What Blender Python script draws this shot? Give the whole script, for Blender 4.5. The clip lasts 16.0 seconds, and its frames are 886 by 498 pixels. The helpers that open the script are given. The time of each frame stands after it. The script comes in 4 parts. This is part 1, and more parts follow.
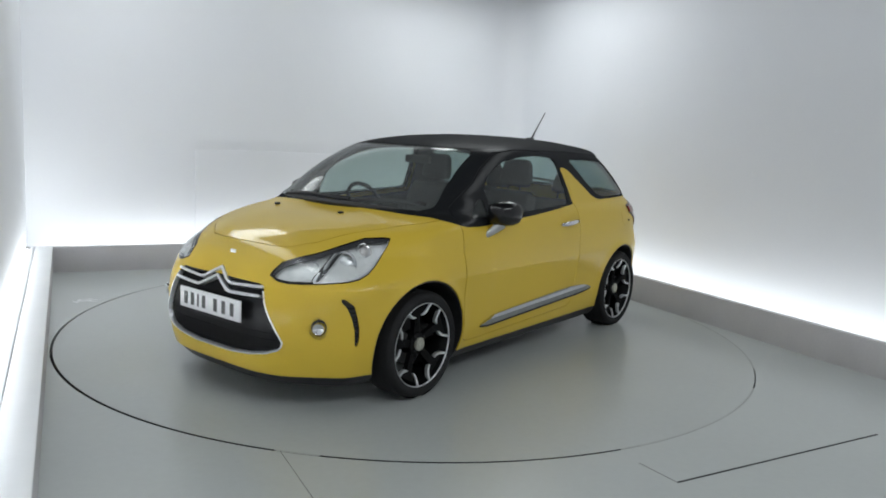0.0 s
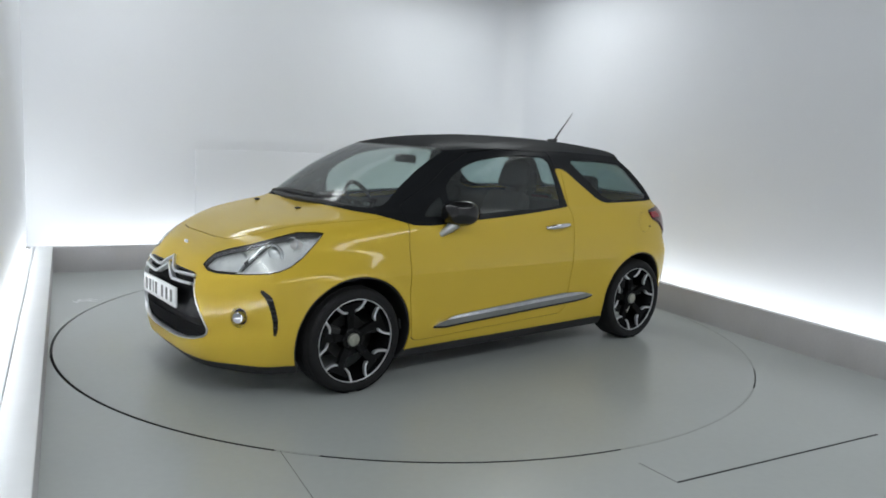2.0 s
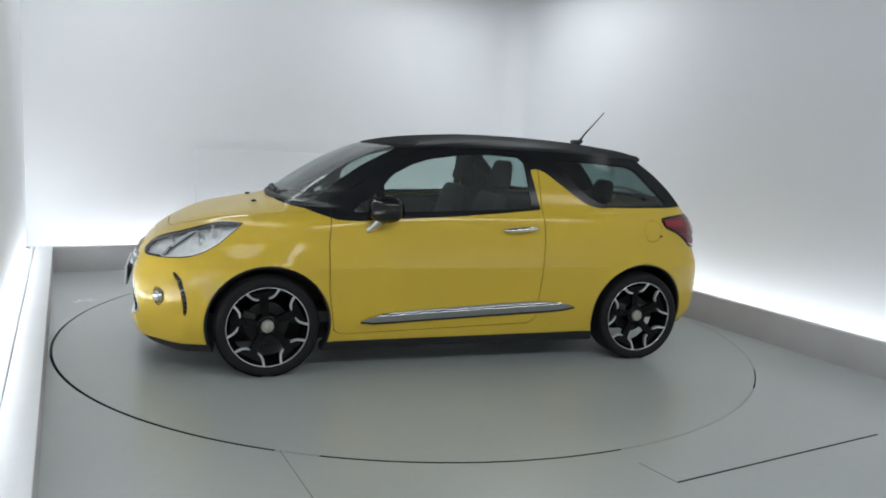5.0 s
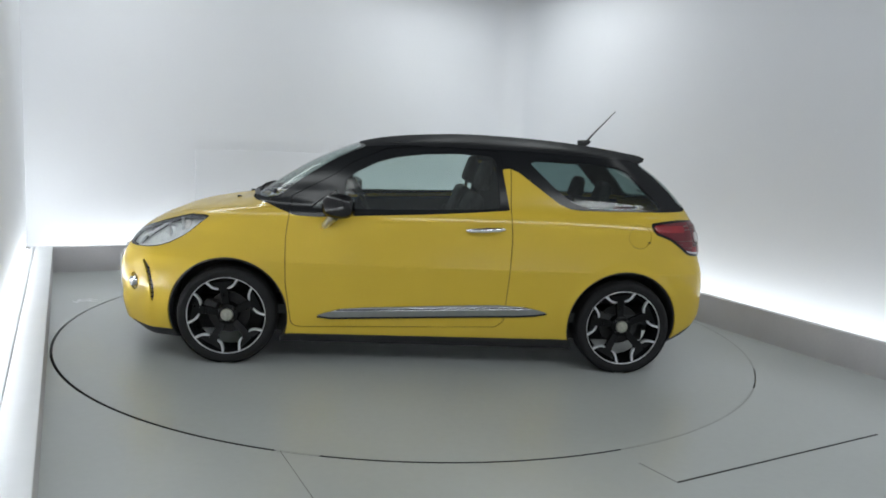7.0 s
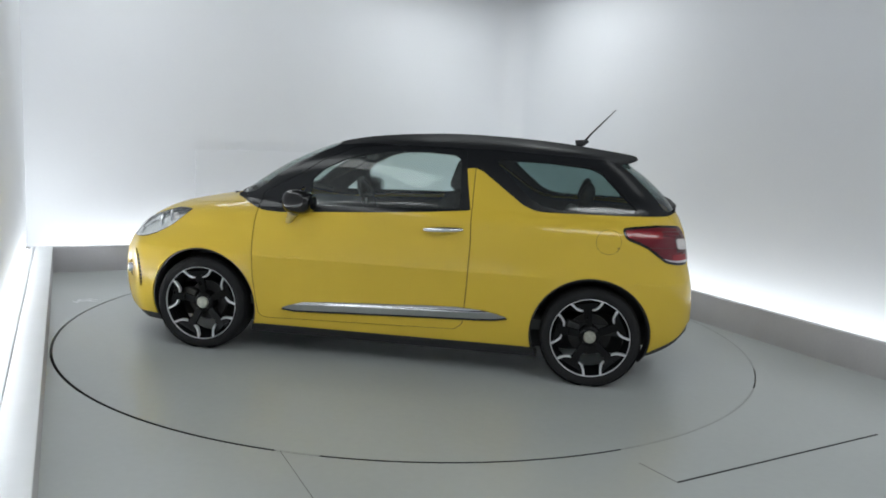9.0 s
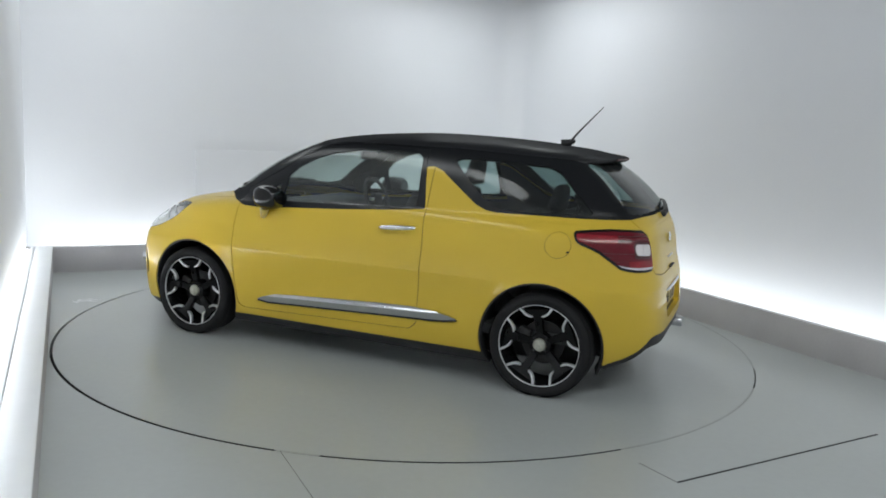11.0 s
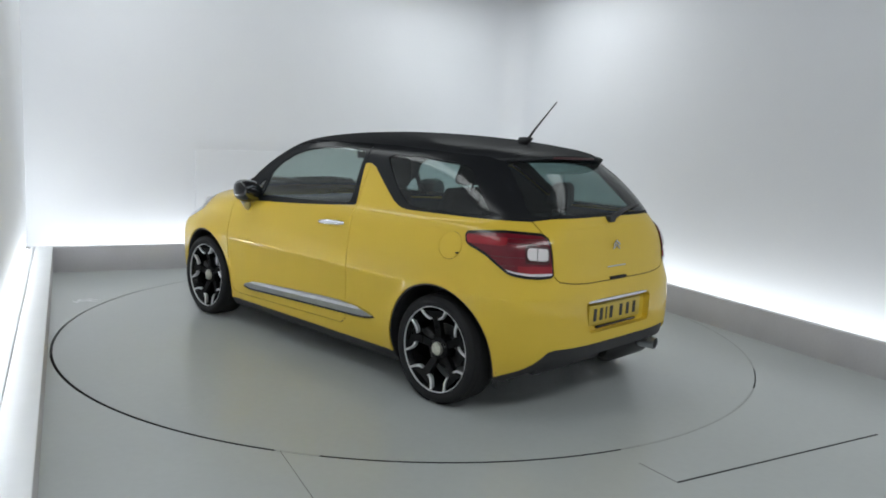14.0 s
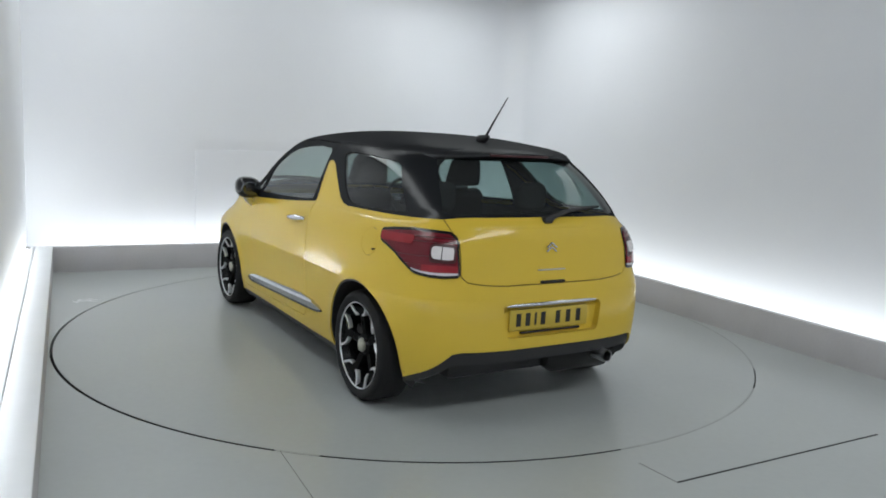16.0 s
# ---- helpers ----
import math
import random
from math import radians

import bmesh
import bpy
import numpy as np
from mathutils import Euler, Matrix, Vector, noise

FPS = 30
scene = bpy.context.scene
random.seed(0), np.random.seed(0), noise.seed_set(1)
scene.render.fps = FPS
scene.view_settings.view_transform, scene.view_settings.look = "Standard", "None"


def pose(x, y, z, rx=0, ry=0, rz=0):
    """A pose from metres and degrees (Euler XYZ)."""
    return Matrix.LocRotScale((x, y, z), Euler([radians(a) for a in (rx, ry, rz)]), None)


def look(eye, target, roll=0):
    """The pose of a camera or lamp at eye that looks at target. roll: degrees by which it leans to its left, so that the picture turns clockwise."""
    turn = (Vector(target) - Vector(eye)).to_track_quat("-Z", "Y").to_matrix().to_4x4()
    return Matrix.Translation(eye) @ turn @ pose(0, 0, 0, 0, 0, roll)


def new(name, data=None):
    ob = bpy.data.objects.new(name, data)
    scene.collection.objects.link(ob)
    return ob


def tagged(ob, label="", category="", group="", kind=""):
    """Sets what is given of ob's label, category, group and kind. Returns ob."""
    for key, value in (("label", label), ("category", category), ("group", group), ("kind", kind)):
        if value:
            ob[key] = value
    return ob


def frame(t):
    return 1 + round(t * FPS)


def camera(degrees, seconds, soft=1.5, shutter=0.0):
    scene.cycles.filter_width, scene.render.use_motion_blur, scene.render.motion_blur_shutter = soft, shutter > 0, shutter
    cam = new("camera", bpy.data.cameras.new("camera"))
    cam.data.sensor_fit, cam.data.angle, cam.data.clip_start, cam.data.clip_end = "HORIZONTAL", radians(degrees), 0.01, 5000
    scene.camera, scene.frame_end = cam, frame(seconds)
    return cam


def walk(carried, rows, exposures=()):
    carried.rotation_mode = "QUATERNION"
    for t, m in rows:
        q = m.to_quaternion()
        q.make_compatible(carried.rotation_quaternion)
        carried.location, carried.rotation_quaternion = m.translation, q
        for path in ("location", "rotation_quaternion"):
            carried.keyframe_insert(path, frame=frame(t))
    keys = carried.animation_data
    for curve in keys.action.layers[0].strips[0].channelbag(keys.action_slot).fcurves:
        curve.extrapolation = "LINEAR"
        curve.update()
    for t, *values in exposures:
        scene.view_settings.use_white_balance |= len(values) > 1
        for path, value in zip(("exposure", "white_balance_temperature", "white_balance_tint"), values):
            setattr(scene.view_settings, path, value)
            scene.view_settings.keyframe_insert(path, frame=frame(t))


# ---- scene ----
# ---- camera ----
cam = camera(60.1, 16.0, soft=1.8)
EYE = Vector((0.0, -5.677, 1.455))
AIM = EYE + Vector((math.sin(.03705) * math.cos(.14957), math.cos(.03705) * math.cos(.14957), -math.sin(.14957)))
walk(cam, [(0.0, look(EYE, AIM, 3.01)), (16.0, look(EYE, AIM, 3.01))])

# ---- room plan: u along the back wall, v towards it ----
TURN = radians(26.0)
PIT_L, PIT_R, PIT_B, PIT_F = -2.46, 2.42, 2.70, -6.3     # inner faces of the plinth
WALL_L, WALL_R, WALL_B, WALL_F = -2.68, 2.80, 3.08, -6.7
PLINTH, CEIL = .24, 3.35
DISC = 2.436


LEFT = radians(24.35)    # the left side stands a little out of square


def left_side(u, v, z=0.0):
    return Vector((u * math.cos(LEFT) - v * math.sin(LEFT), u * math.sin(LEFT) + v * math.cos(LEFT), z))


def room(u, v, z=0.0):
    return Vector((u * math.cos(TURN) - v * math.sin(TURN), u * math.sin(TURN) + v * math.cos(TURN), z))


# ---- light ----
world = bpy.data.worlds.new("world")
scene.world = world
world.use_nodes = True
world.node_tree.nodes["Background"].inputs[0].default_value = (.8, .85, .9, 1)
world.node_tree.nodes["Background"].inputs[1].default_value = .05
scene.view_settings.exposure = 0.0


def strip_light(name, a, b, target, wide, watts):
    """A long thin lamp from a to b that faces target."""
    data = bpy.data.lights.new(name, "AREA")
    data.shape, data.size, data.size_y, data.energy = "RECTANGLE", (b - a).length, wide, watts
    data.color = (.93, .985, 1.0)
    ob = new(name, data)
    mid = (a + b) / 2
    z = (mid - target).normalized()
    x = (b - a).normalized()
    y = z.cross(x).normalized()
    z = x.cross(y)
    ob.matrix_world = Matrix(((x.x, y.x, z.x, mid.x), (x.y, y.y, z.y, mid.y), (x.z, y.z, z.z, mid.z), (0, 0, 0, 1)))
    return tagged(ob, "long cool white light strip", "light strip", kind="structure")


LOW, HIGH = 15.3, 37
strip_light("trough_light_back", room(-2.5, 2.85, .10), room(2.5, 2.85, .10), room(.1, 3.08, .5), .06, LOW)
strip_light("trough_light_right", room(2.57, 2.75, .10), room(2.57, -6.2, .10), room(2.80, -1.6, .5), .06, LOW * 1.5)
strip_light("trough_light_left", left_side(-2.656, 2.55, .243), left_side(-2.656, -4.95, .243), left_side(-2.656, -1.2, .9), .04, LOW * 3.4)
# front trough lamp is added behind the camera, out of view
strip_light("unseen_trough_light_front", room(-2.3, -6.45, .10), room(2.6, -6.45, .10), room(.1, -6.7, .5), .06, LOW * 1.5)
# broad light boxes under the ceiling along the walls, closer set at the corners
strip_light("light_box_back", room(-2.3, 2.50, 3.26), room(-1.2, 2.50, 3.26), room(-1.75, 0.3, 0), .40, HIGH * .31)
strip_light("light_box_back", room(-1.19, 2.70, 3.27), room(.89, 2.70, 3.27), room(-.15, 2.80, 0), .30, HIGH * .08)
strip_light("light_box_back", room(.9, 2.15, 3.27), room(2.0, 2.15, 3.27), room(1.7, 1.2, 0), .60, HIGH * .44)
strip_light("light_box_right", room(1.95, 1.80, 3.27), room(1.95, .6, 3.27), room(1.1, 1.3, 0), .60, HIGH * .50)
strip_light("light_box_right", room(2.25, .69, 3.26), room(2.25, -2.4, 3.26), room(0, -.6, 0), .40, HIGH * .20)
strip_light("light_box_left", left_side(-2.2, 2.3, 3.26), left_side(-2.2, -2.6, 3.26), left_side(0, 0, 0), .40, HIGH * .75)
# unseen lamp, added away from the walls to light the car's near side
strip_light("added_front_light", room(-2.2, -4.5, 3.27), room(2.4, -4.5, 3.27), room(.1, -1.2, 0), .60, HIGH * 2.15)


# ---- materials ----
def mat(name, colour, rough=.5, metal=0.0, vary=.08, scale=6.0, grain=60.0, bump=.02, coat=0.0, rough_vary=.0, coat_rough=.05, spec=.5):
    m = bpy.data.materials.new(name)
    m.use_nodes = True
    nt = m.node_tree
    b = nt.nodes["Principled BSDF"]
    b.inputs["Roughness"].default_value, b.inputs["Metallic"].default_value = rough, metal
    b.inputs["Coat Weight"].default_value, b.inputs["Coat Roughness"].default_value = coat, coat_rough
    b.inputs["Specular IOR Level"].default_value = spec
    co = nt.nodes.new("ShaderNodeTexCoord")
    big, fine = nt.nodes.new("ShaderNodeTexNoise"), nt.nodes.new("ShaderNodeTexNoise")
    big.inputs["Scale"].default_value, fine.inputs["Scale"].default_value = scale, grain
    big.inputs["Detail"].default_value = fine.inputs["Detail"].default_value = 4
    for n in (big, fine):
        nt.links.new(co.outputs["Object"], n.inputs["Vector"])
    mix = nt.nodes.new("ShaderNodeMath")
    mix.operation = "MULTIPLY_ADD"
    mix.inputs[1].default_value = .35
    nt.links.new(fine.outputs["Fac"], mix.inputs[0])
    nt.links.new(big.outputs["Fac"], mix.inputs[2])
    ramp = nt.nodes.new("ShaderNodeValToRGB")
    lo, hi = [max(0, c * (1 - vary)) for c in colour], [min(1, c * (1 + vary)) for c in colour]
    ramp.color_ramp.elements[0].position, ramp.color_ramp.elements[1].position = .3, 1.0
    ramp.color_ramp.elements[0].color, ramp.color_ramp.elements[1].color = (*lo, 1), (*hi, 1)
    nt.links.new(mix.outputs[0], ramp.inputs["Fac"])
    nt.links.new(ramp.outputs["Color"], b.inputs["Base Color"])
    if rough_vary:
        mr = nt.nodes.new("ShaderNodeMapRange")
        mr.inputs["From Min"].default_value, mr.inputs["From Max"].default_value = .1, .9
        mr.inputs["To Min"].default_value, mr.inputs["To Max"].default_value = rough - rough_vary, rough + rough_vary
        nt.links.new(big.outputs["Fac"], mr.inputs["Value"])
        nt.links.new(mr.outputs["Result"], b.inputs["Roughness"])
    if bump:
        bp = nt.nodes.new("ShaderNodeBump")
        bp.inputs["Strength"].default_value, bp.inputs["Distance"].default_value = bump, .01
        nt.links.new(fine.outputs["Fac"], bp.inputs["Height"])
        nt.links.new(bp.outputs["Normal"], b.inputs["Normal"])
    return m


def glass(name, tint, rough=.05, haze=.05):
    """Thin pane: what is behind shows through the tint, gloss by Fresnel."""
    m = bpy.data.materials.new(name)
    m.use_nodes = True
    nt = m.node_tree
    nt.nodes.remove(nt.nodes["Principled BSDF"])
    t, g, mx, lw, pw, ma = (nt.nodes.new("ShaderNode" + k) for k in ("BsdfTransparent", "BsdfGlossy", "MixShader", "LayerWeight", "Math", "Math"))
    t.inputs["Color"].default_value = (*tint, 1)
    g.inputs["Roughness"].default_value = rough
    lw.inputs["Blend"].default_value = .5
    pw.operation, pw.inputs[1].default_value = "POWER", 4.5
    ma.operation, ma.inputs[1].default_value, ma.inputs[2].default_value = "MULTIPLY_ADD", .75, .04
    nt.links.new(lw.outputs["Facing"], pw.inputs[0])
    nt.links.new(pw.outputs[0], ma.inputs[0])
    nt.links.new(ma.outputs[0], mx.inputs[0])
    nt.links.new(t.outputs[0], mx.inputs[1])
    nt.links.new(g.outputs[0], mx.inputs[2])
    # an even pale veil stands in for grey reflections in the pane
    veil, film = nt.nodes.new("ShaderNodeBsdfDiffuse"), nt.nodes.new("ShaderNodeMixShader")
    veil.inputs["Color"].default_value = (.55, .58, .58, 1)
    film.inputs[0].default_value = haze
    nt.links.new(mx.outputs[0], film.inputs[1])
    nt.links.new(veil.outputs[0], film.inputs[2])
    nt.links.new(film.outputs[0], nt.nodes["Material Output"].inputs["Surface"])
    return m


def satin_black(name, colour, rough, gloss):
    """Dark paint with a thin, even sheen and a fine orange peel."""
    m = bpy.data.materials.new(name)
    m.use_nodes = True
    nt = m.node_tree
    nt.nodes.remove(nt.nodes["Principled BSDF"])
    d, g, mx, no, bp, rp = (nt.nodes.new("ShaderNode" + k) for k in ("BsdfDiffuse", "BsdfGlossy", "MixShader", "TexNoise", "Bump", "MapRange"))
    d.inputs["Color"].default_value = (*colour, 1)
    no.inputs["Scale"].default_value = 3.0
    rp.inputs["To Min"].default_value, rp.inputs["To Max"].default_value = rough * .7, rough * 1.3
    bp.inputs["Strength"].default_value, bp.inputs["Distance"].default_value = .015, .004
    mx.inputs[0].default_value = gloss
    nt.links.new(no.outputs["Fac"], rp.inputs["Value"])
    nt.links.new(rp.outputs["Result"], g.inputs["Roughness"])
    nt.links.new(no.outputs["Fac"], bp.inputs["Height"])
    nt.links.new(bp.outputs["Normal"], g.inputs["Normal"])
    nt.links.new(d.outputs[0], mx.inputs[1])
    nt.links.new(g.outputs[0], mx.inputs[2])
    nt.links.new(mx.outputs[0], nt.nodes["Material Output"].inputs["Surface"])
    return m


def glow(name, colour, strength):
    m = bpy.data.materials.new(name)
    m.use_nodes = True
    b = m.node_tree.nodes["Principled BSDF"]
    b.inputs["Emission Color"].default_value, b.inputs["Emission Strength"].default_value = (*colour, 1), strength
    return m


WHITE = mat("white_wall_paint", (.74, .75, .78), .75, vary=.03, scale=.8, bump=.03)
DARK_CEILING = mat("dark_ceiling_paint", (.055, .058, .062), .8, vary=.05)
PLINTH_GREY = mat("grey_plinth_board", (.56, .545, .56), .6, vary=.10, scale=2)
CAP_WHITE = mat("white_plinth_cap", (.8, .81, .82), .5, vary=.03)
FLOOR_GREY = mat("grey_floor_paint", (.445, .47, .46), .30, vary=.09, scale=.7, grain=25, rough_vary=.04, bump=.012)
DISC_GREY = mat("grey_turntable_paint", (.43, .455, .445), .30, vary=.10, scale=.8, grain=25, rough_vary=.04, bump=.012)
FADED = mat("dusty_joint", (.22, .22, .21), .8)
FILLER = mat("pale_joint_filler", (.36, .378, .37), .45, vary=.2, scale=9)
CAP = mat("dull_hub_cap", (.42, .42, .36), .45, .7, vary=.3, scale=60)
SHUT = mat("shut_line_shade", (.10, .065, .012), .7)
GAP = mat("dark_gap", (.01, .01, .012), .8)
PAINT = mat("yellow_car_paint", (.65, .452, .048), .5, vary=.05, scale=1.5, grain=300, bump=.0, coat=.60, coat_rough=.10, spec=.12)
ROOF_BLACK = satin_black("black_roof_paint", (.020, .021, .023), .32, .042)
GRILLE_BLACK = satin_black("black_grille_plastic", (.006, .006, .007), .35, .025)
PILLAR_BLACK = satin_black("gloss_black_pillar", (.014, .015, .017), .20, .036)
TRIM = mat("black_plastic_trim", (.018, .018, .02), .55, vary=.2, grain=200, bump=.05)
GLOSS_BLACK = mat("gloss_black", (.008, .008, .009), .2, vary=.1, bump=.0)
RUBBER = mat("tyre_rubber", (.012, .012, .013), .75, spec=.3, vary=.15, grain=150, bump=.08)
CHROME = mat("chrome", (.75, .76, .78), .14, 1.0, vary=.04, bump=.0)
DARK_CHROME = mat("brushed_chrome_moulding", (.55, .56, .58), .16, 1.0, vary=.10, scale=14, bump=.0)
# mirror metal darkened: the pane's dark reflection is put into its colour
DARK_MIRROR = mat("darkened_mirror", (.12, .13, .14), .08, 1.0, vary=.03, bump=.0)
BRIGHT = mat("polished_bright_metal", (.90, .91, .93), .34, .8, vary=.04, bump=.0)
DARK_RED = mat("dark_red_lamp", (.05, .004, .006), .3, bump=.0)
BROW = mat("grey_lamp_brow", (.05, .05, .055), .35, .4, bump=.0)
SATIN = mat("satin_silver", (.62, .63, .65), .3, 1.0, vary=.05, bump=.0)
ALLOY = mat("machined_alloy", (.78, .79, .80), .42, .85, vary=.05, bump=.02)
REFLECTOR = mat("lamp_reflector", (.90, .92, .93), .34, .25, vary=.18, scale=25, bump=.0)
SPOKE_BLACK = satin_black("black_wheel_paint", (.0045, .0045, .005), .3, .018)
STEEL = mat("brake_steel", (.022, .022, .022), .5, .4, vary=.2)
SEAT = mat("charcoal_seat_cloth", (.026, .026, .028), .9, vary=.2, grain=250, bump=.15)
LINING = mat("dark_cabin_lining", (.055, .058, .06), .85, vary=.1)
GLASS = glass("clear_green_glass", (.72, .81, .79), haze=.065)
SCREEN_GLASS = glass("windscreen_glass", (.58, .67, .65), rough=.11, haze=.12)
PRIVACY = glass("tinted_glass", (.36, .46, .45), haze=.035)
LENS = glass("clear_lamp_lens", (.93, .95, .95), haze=.02)
RED = mat("red_lamp_lens", (.135, .006, .014), .2, vary=.15, scale=20, bump=.0, coat=.2)
RED_LIGHT = mat("bright_red_lamp_lens", (.27, .012, .02), .2, vary=.15, scale=20, bump=.0, coat=.2)
CLEAR_BLOCK = mat("frosted_lamp_lens", (.72, .68, .68), .2, vary=.1, bump=.0, coat=.5)
PINK_STRIP = mat("pale_clear_lamp_strip", (.62, .60, .62), .2, vary=.1, bump=.0, coat=.3)
PLATE_W = mat("white_number_plate", (.72, .72, .73), .4, vary=.03)
PLATE_Y = mat("yellow_number_plate", (.55, .40, .05), .4, vary=.03)
INK = mat("black_ink", (.015, .015, .015), .5)
LED = glow("lit_led_strip", (.95, .97, 1.0), 1.6)


# ---- mesh helpers ----
def link(name, verts, faces, material, parent=None, label="", smooth=False, normals=None):
    me = bpy.data.meshes.new(name)
    me.from_pydata([tuple(v) for v in verts], [], [tuple(f) for f in faces])
    me.materials.append(material)
    if smooth:
        me.polygons.foreach_set("use_smooth", [True] * len(me.polygons))
    if normals is not None:
        me.normals_split_custom_set_from_vertices([tuple(n) for n in normals])
    me.update()
    ob = new(name, me)
    ob.parent = parent
    return tagged(ob, label)


def part(name, bm, material, parent=None, label="", smooth=True, angle=40):
    """One mesh object from a bmesh, under a thing or a part."""
    me = bpy.data.meshes.new(name)
    bmesh.ops.recalc_face_normals(bm, faces=bm.faces)
    for e in bm.edges:
        e.smooth = len(e.link_faces) == 2 and e.calc_face_angle(0) < radians(angle)
    for f in bm.faces:
        f.smooth = smooth
    bm.to_mesh(me)
    bm.free()
    me.materials.append(material)
    ob = new(name, me)
    ob.parent = parent
    return tagged(ob, label)


def box(x0, x1, y0, y1, z0, z1, bevel=.004, segments=2):
    bm = bmesh.new()
    bmesh.ops.create_cube(bm, size=1, matrix=Matrix.Translation(((x0 + x1) / 2, (y0 + y1) / 2, (z0 + z1) / 2)) @ Matrix.Diagonal((x1 - x0, y1 - y0, z1 - z0, 1)))
    if bevel:
        bmesh.ops.bevel(bm, geom=bm.edges[:], offset=bevel, segments=segments, affect="EDGES", profile=.5)
    return bm


def lathe(rings, steps=64, axis="Y"):
    """Turn (radius, along) rings round the y axis."""
    bm = bmesh.new()
    loops = []
    for r, a in rings:
        loops.append([bm.verts.new((r * math.sin(2 * math.pi * k / steps), a, r * math.cos(2 * math.pi * k / steps))) for k in range(steps)])
    for p, q in zip(loops, loops[1:]):
        for k in range(steps):
            bm.faces.new((p[k], p[(k + 1) % steps], q[(k + 1) % steps], q[k]))
    for ring, flip in ((loops[0], False), (loops[-1], True)):
        if rings[0][0] < .02 and not flip or rings[-1][0] < .02 and flip:
            bm.faces.new(ring)
    return bm


def tube(points, radii, steps=10):
    """A round bar through the points."""
    bm = bmesh.new()
    points = [Vector(p) for p in points]
    loops = []
    for i, p in enumerate(points):
        d = (points[min(i + 1, len(points) - 1)] - points[max(i - 1, 0)]).normalized()
        a = d.orthogonal().normalized()
        b = d.cross(a)
        r = radii[i] if isinstance(radii, (list, tuple)) else radii
        if loops:   # keep the rings from twisting
            ref = (loops[-1][0].co - points[i - 1])
            a = (ref - d * ref.dot(d)).normalized()
            b = d.cross(a)
        loops.append([bm.verts.new(p + (a * math.cos(2 * math.pi * k / steps) + b * math.sin(2 * math.pi * k / steps)) * r) for k in range(steps)])
    for p, q in zip(loops, loops[1:]):
        for k in range(steps):
            bm.faces.new((p[k], p[(k + 1) % steps], q[(k + 1) % steps], q[k]))
    bm.faces.new(loops[0])
    bm.faces.new(loops[-1][::-1])
    return bm


def room_box(name, u0, u1, v0, v1, z0, z1, material, label, category, kind="structure", bevel=.006, parent=None, turn=TURN):
    bm = box(u0, u1, v0, v1, z0, z1, bevel)
    bmesh.ops.rotate(bm, verts=bm.verts[:], cent=(0, 0, 0), matrix=Matrix.Rotation(turn, 3, "Z"))
    ob = part(name, bm, material, parent)
    return tagged(ob, label, category, kind=kind)


# ---- the studio ----
def ring_plate(r, half_u, half_v0, half_v1, z0, z1):
    """A slab with a round hole."""
    bm = bmesh.new()
    n = 192
    rows = []
    for z in (z1, z0):
        inner, outer = [], []
        for k in range(n):
            a = 2 * math.pi * k / n
            c, s = math.cos(a), math.sin(a)
            inner.append(bm.verts.new((r * c, r * s, z)))
            far = min(half_u / max(abs(c), 1e-6), (half_v1 if s > 0 else half_v0) / max(abs(s), 1e-6))
            outer.append(bm.verts.new((far * c, far * s, z)))
        rows.append((inner, outer))
    (ti, to), (bi, bo) = rows
    for k in range(n):
        j = (k + 1) % n
        bm.faces.new((ti[k], to[k], to[j], ti[j]))
        bm.faces.new((ti[j], bi[j], bi[k], ti[k]))
    return bm


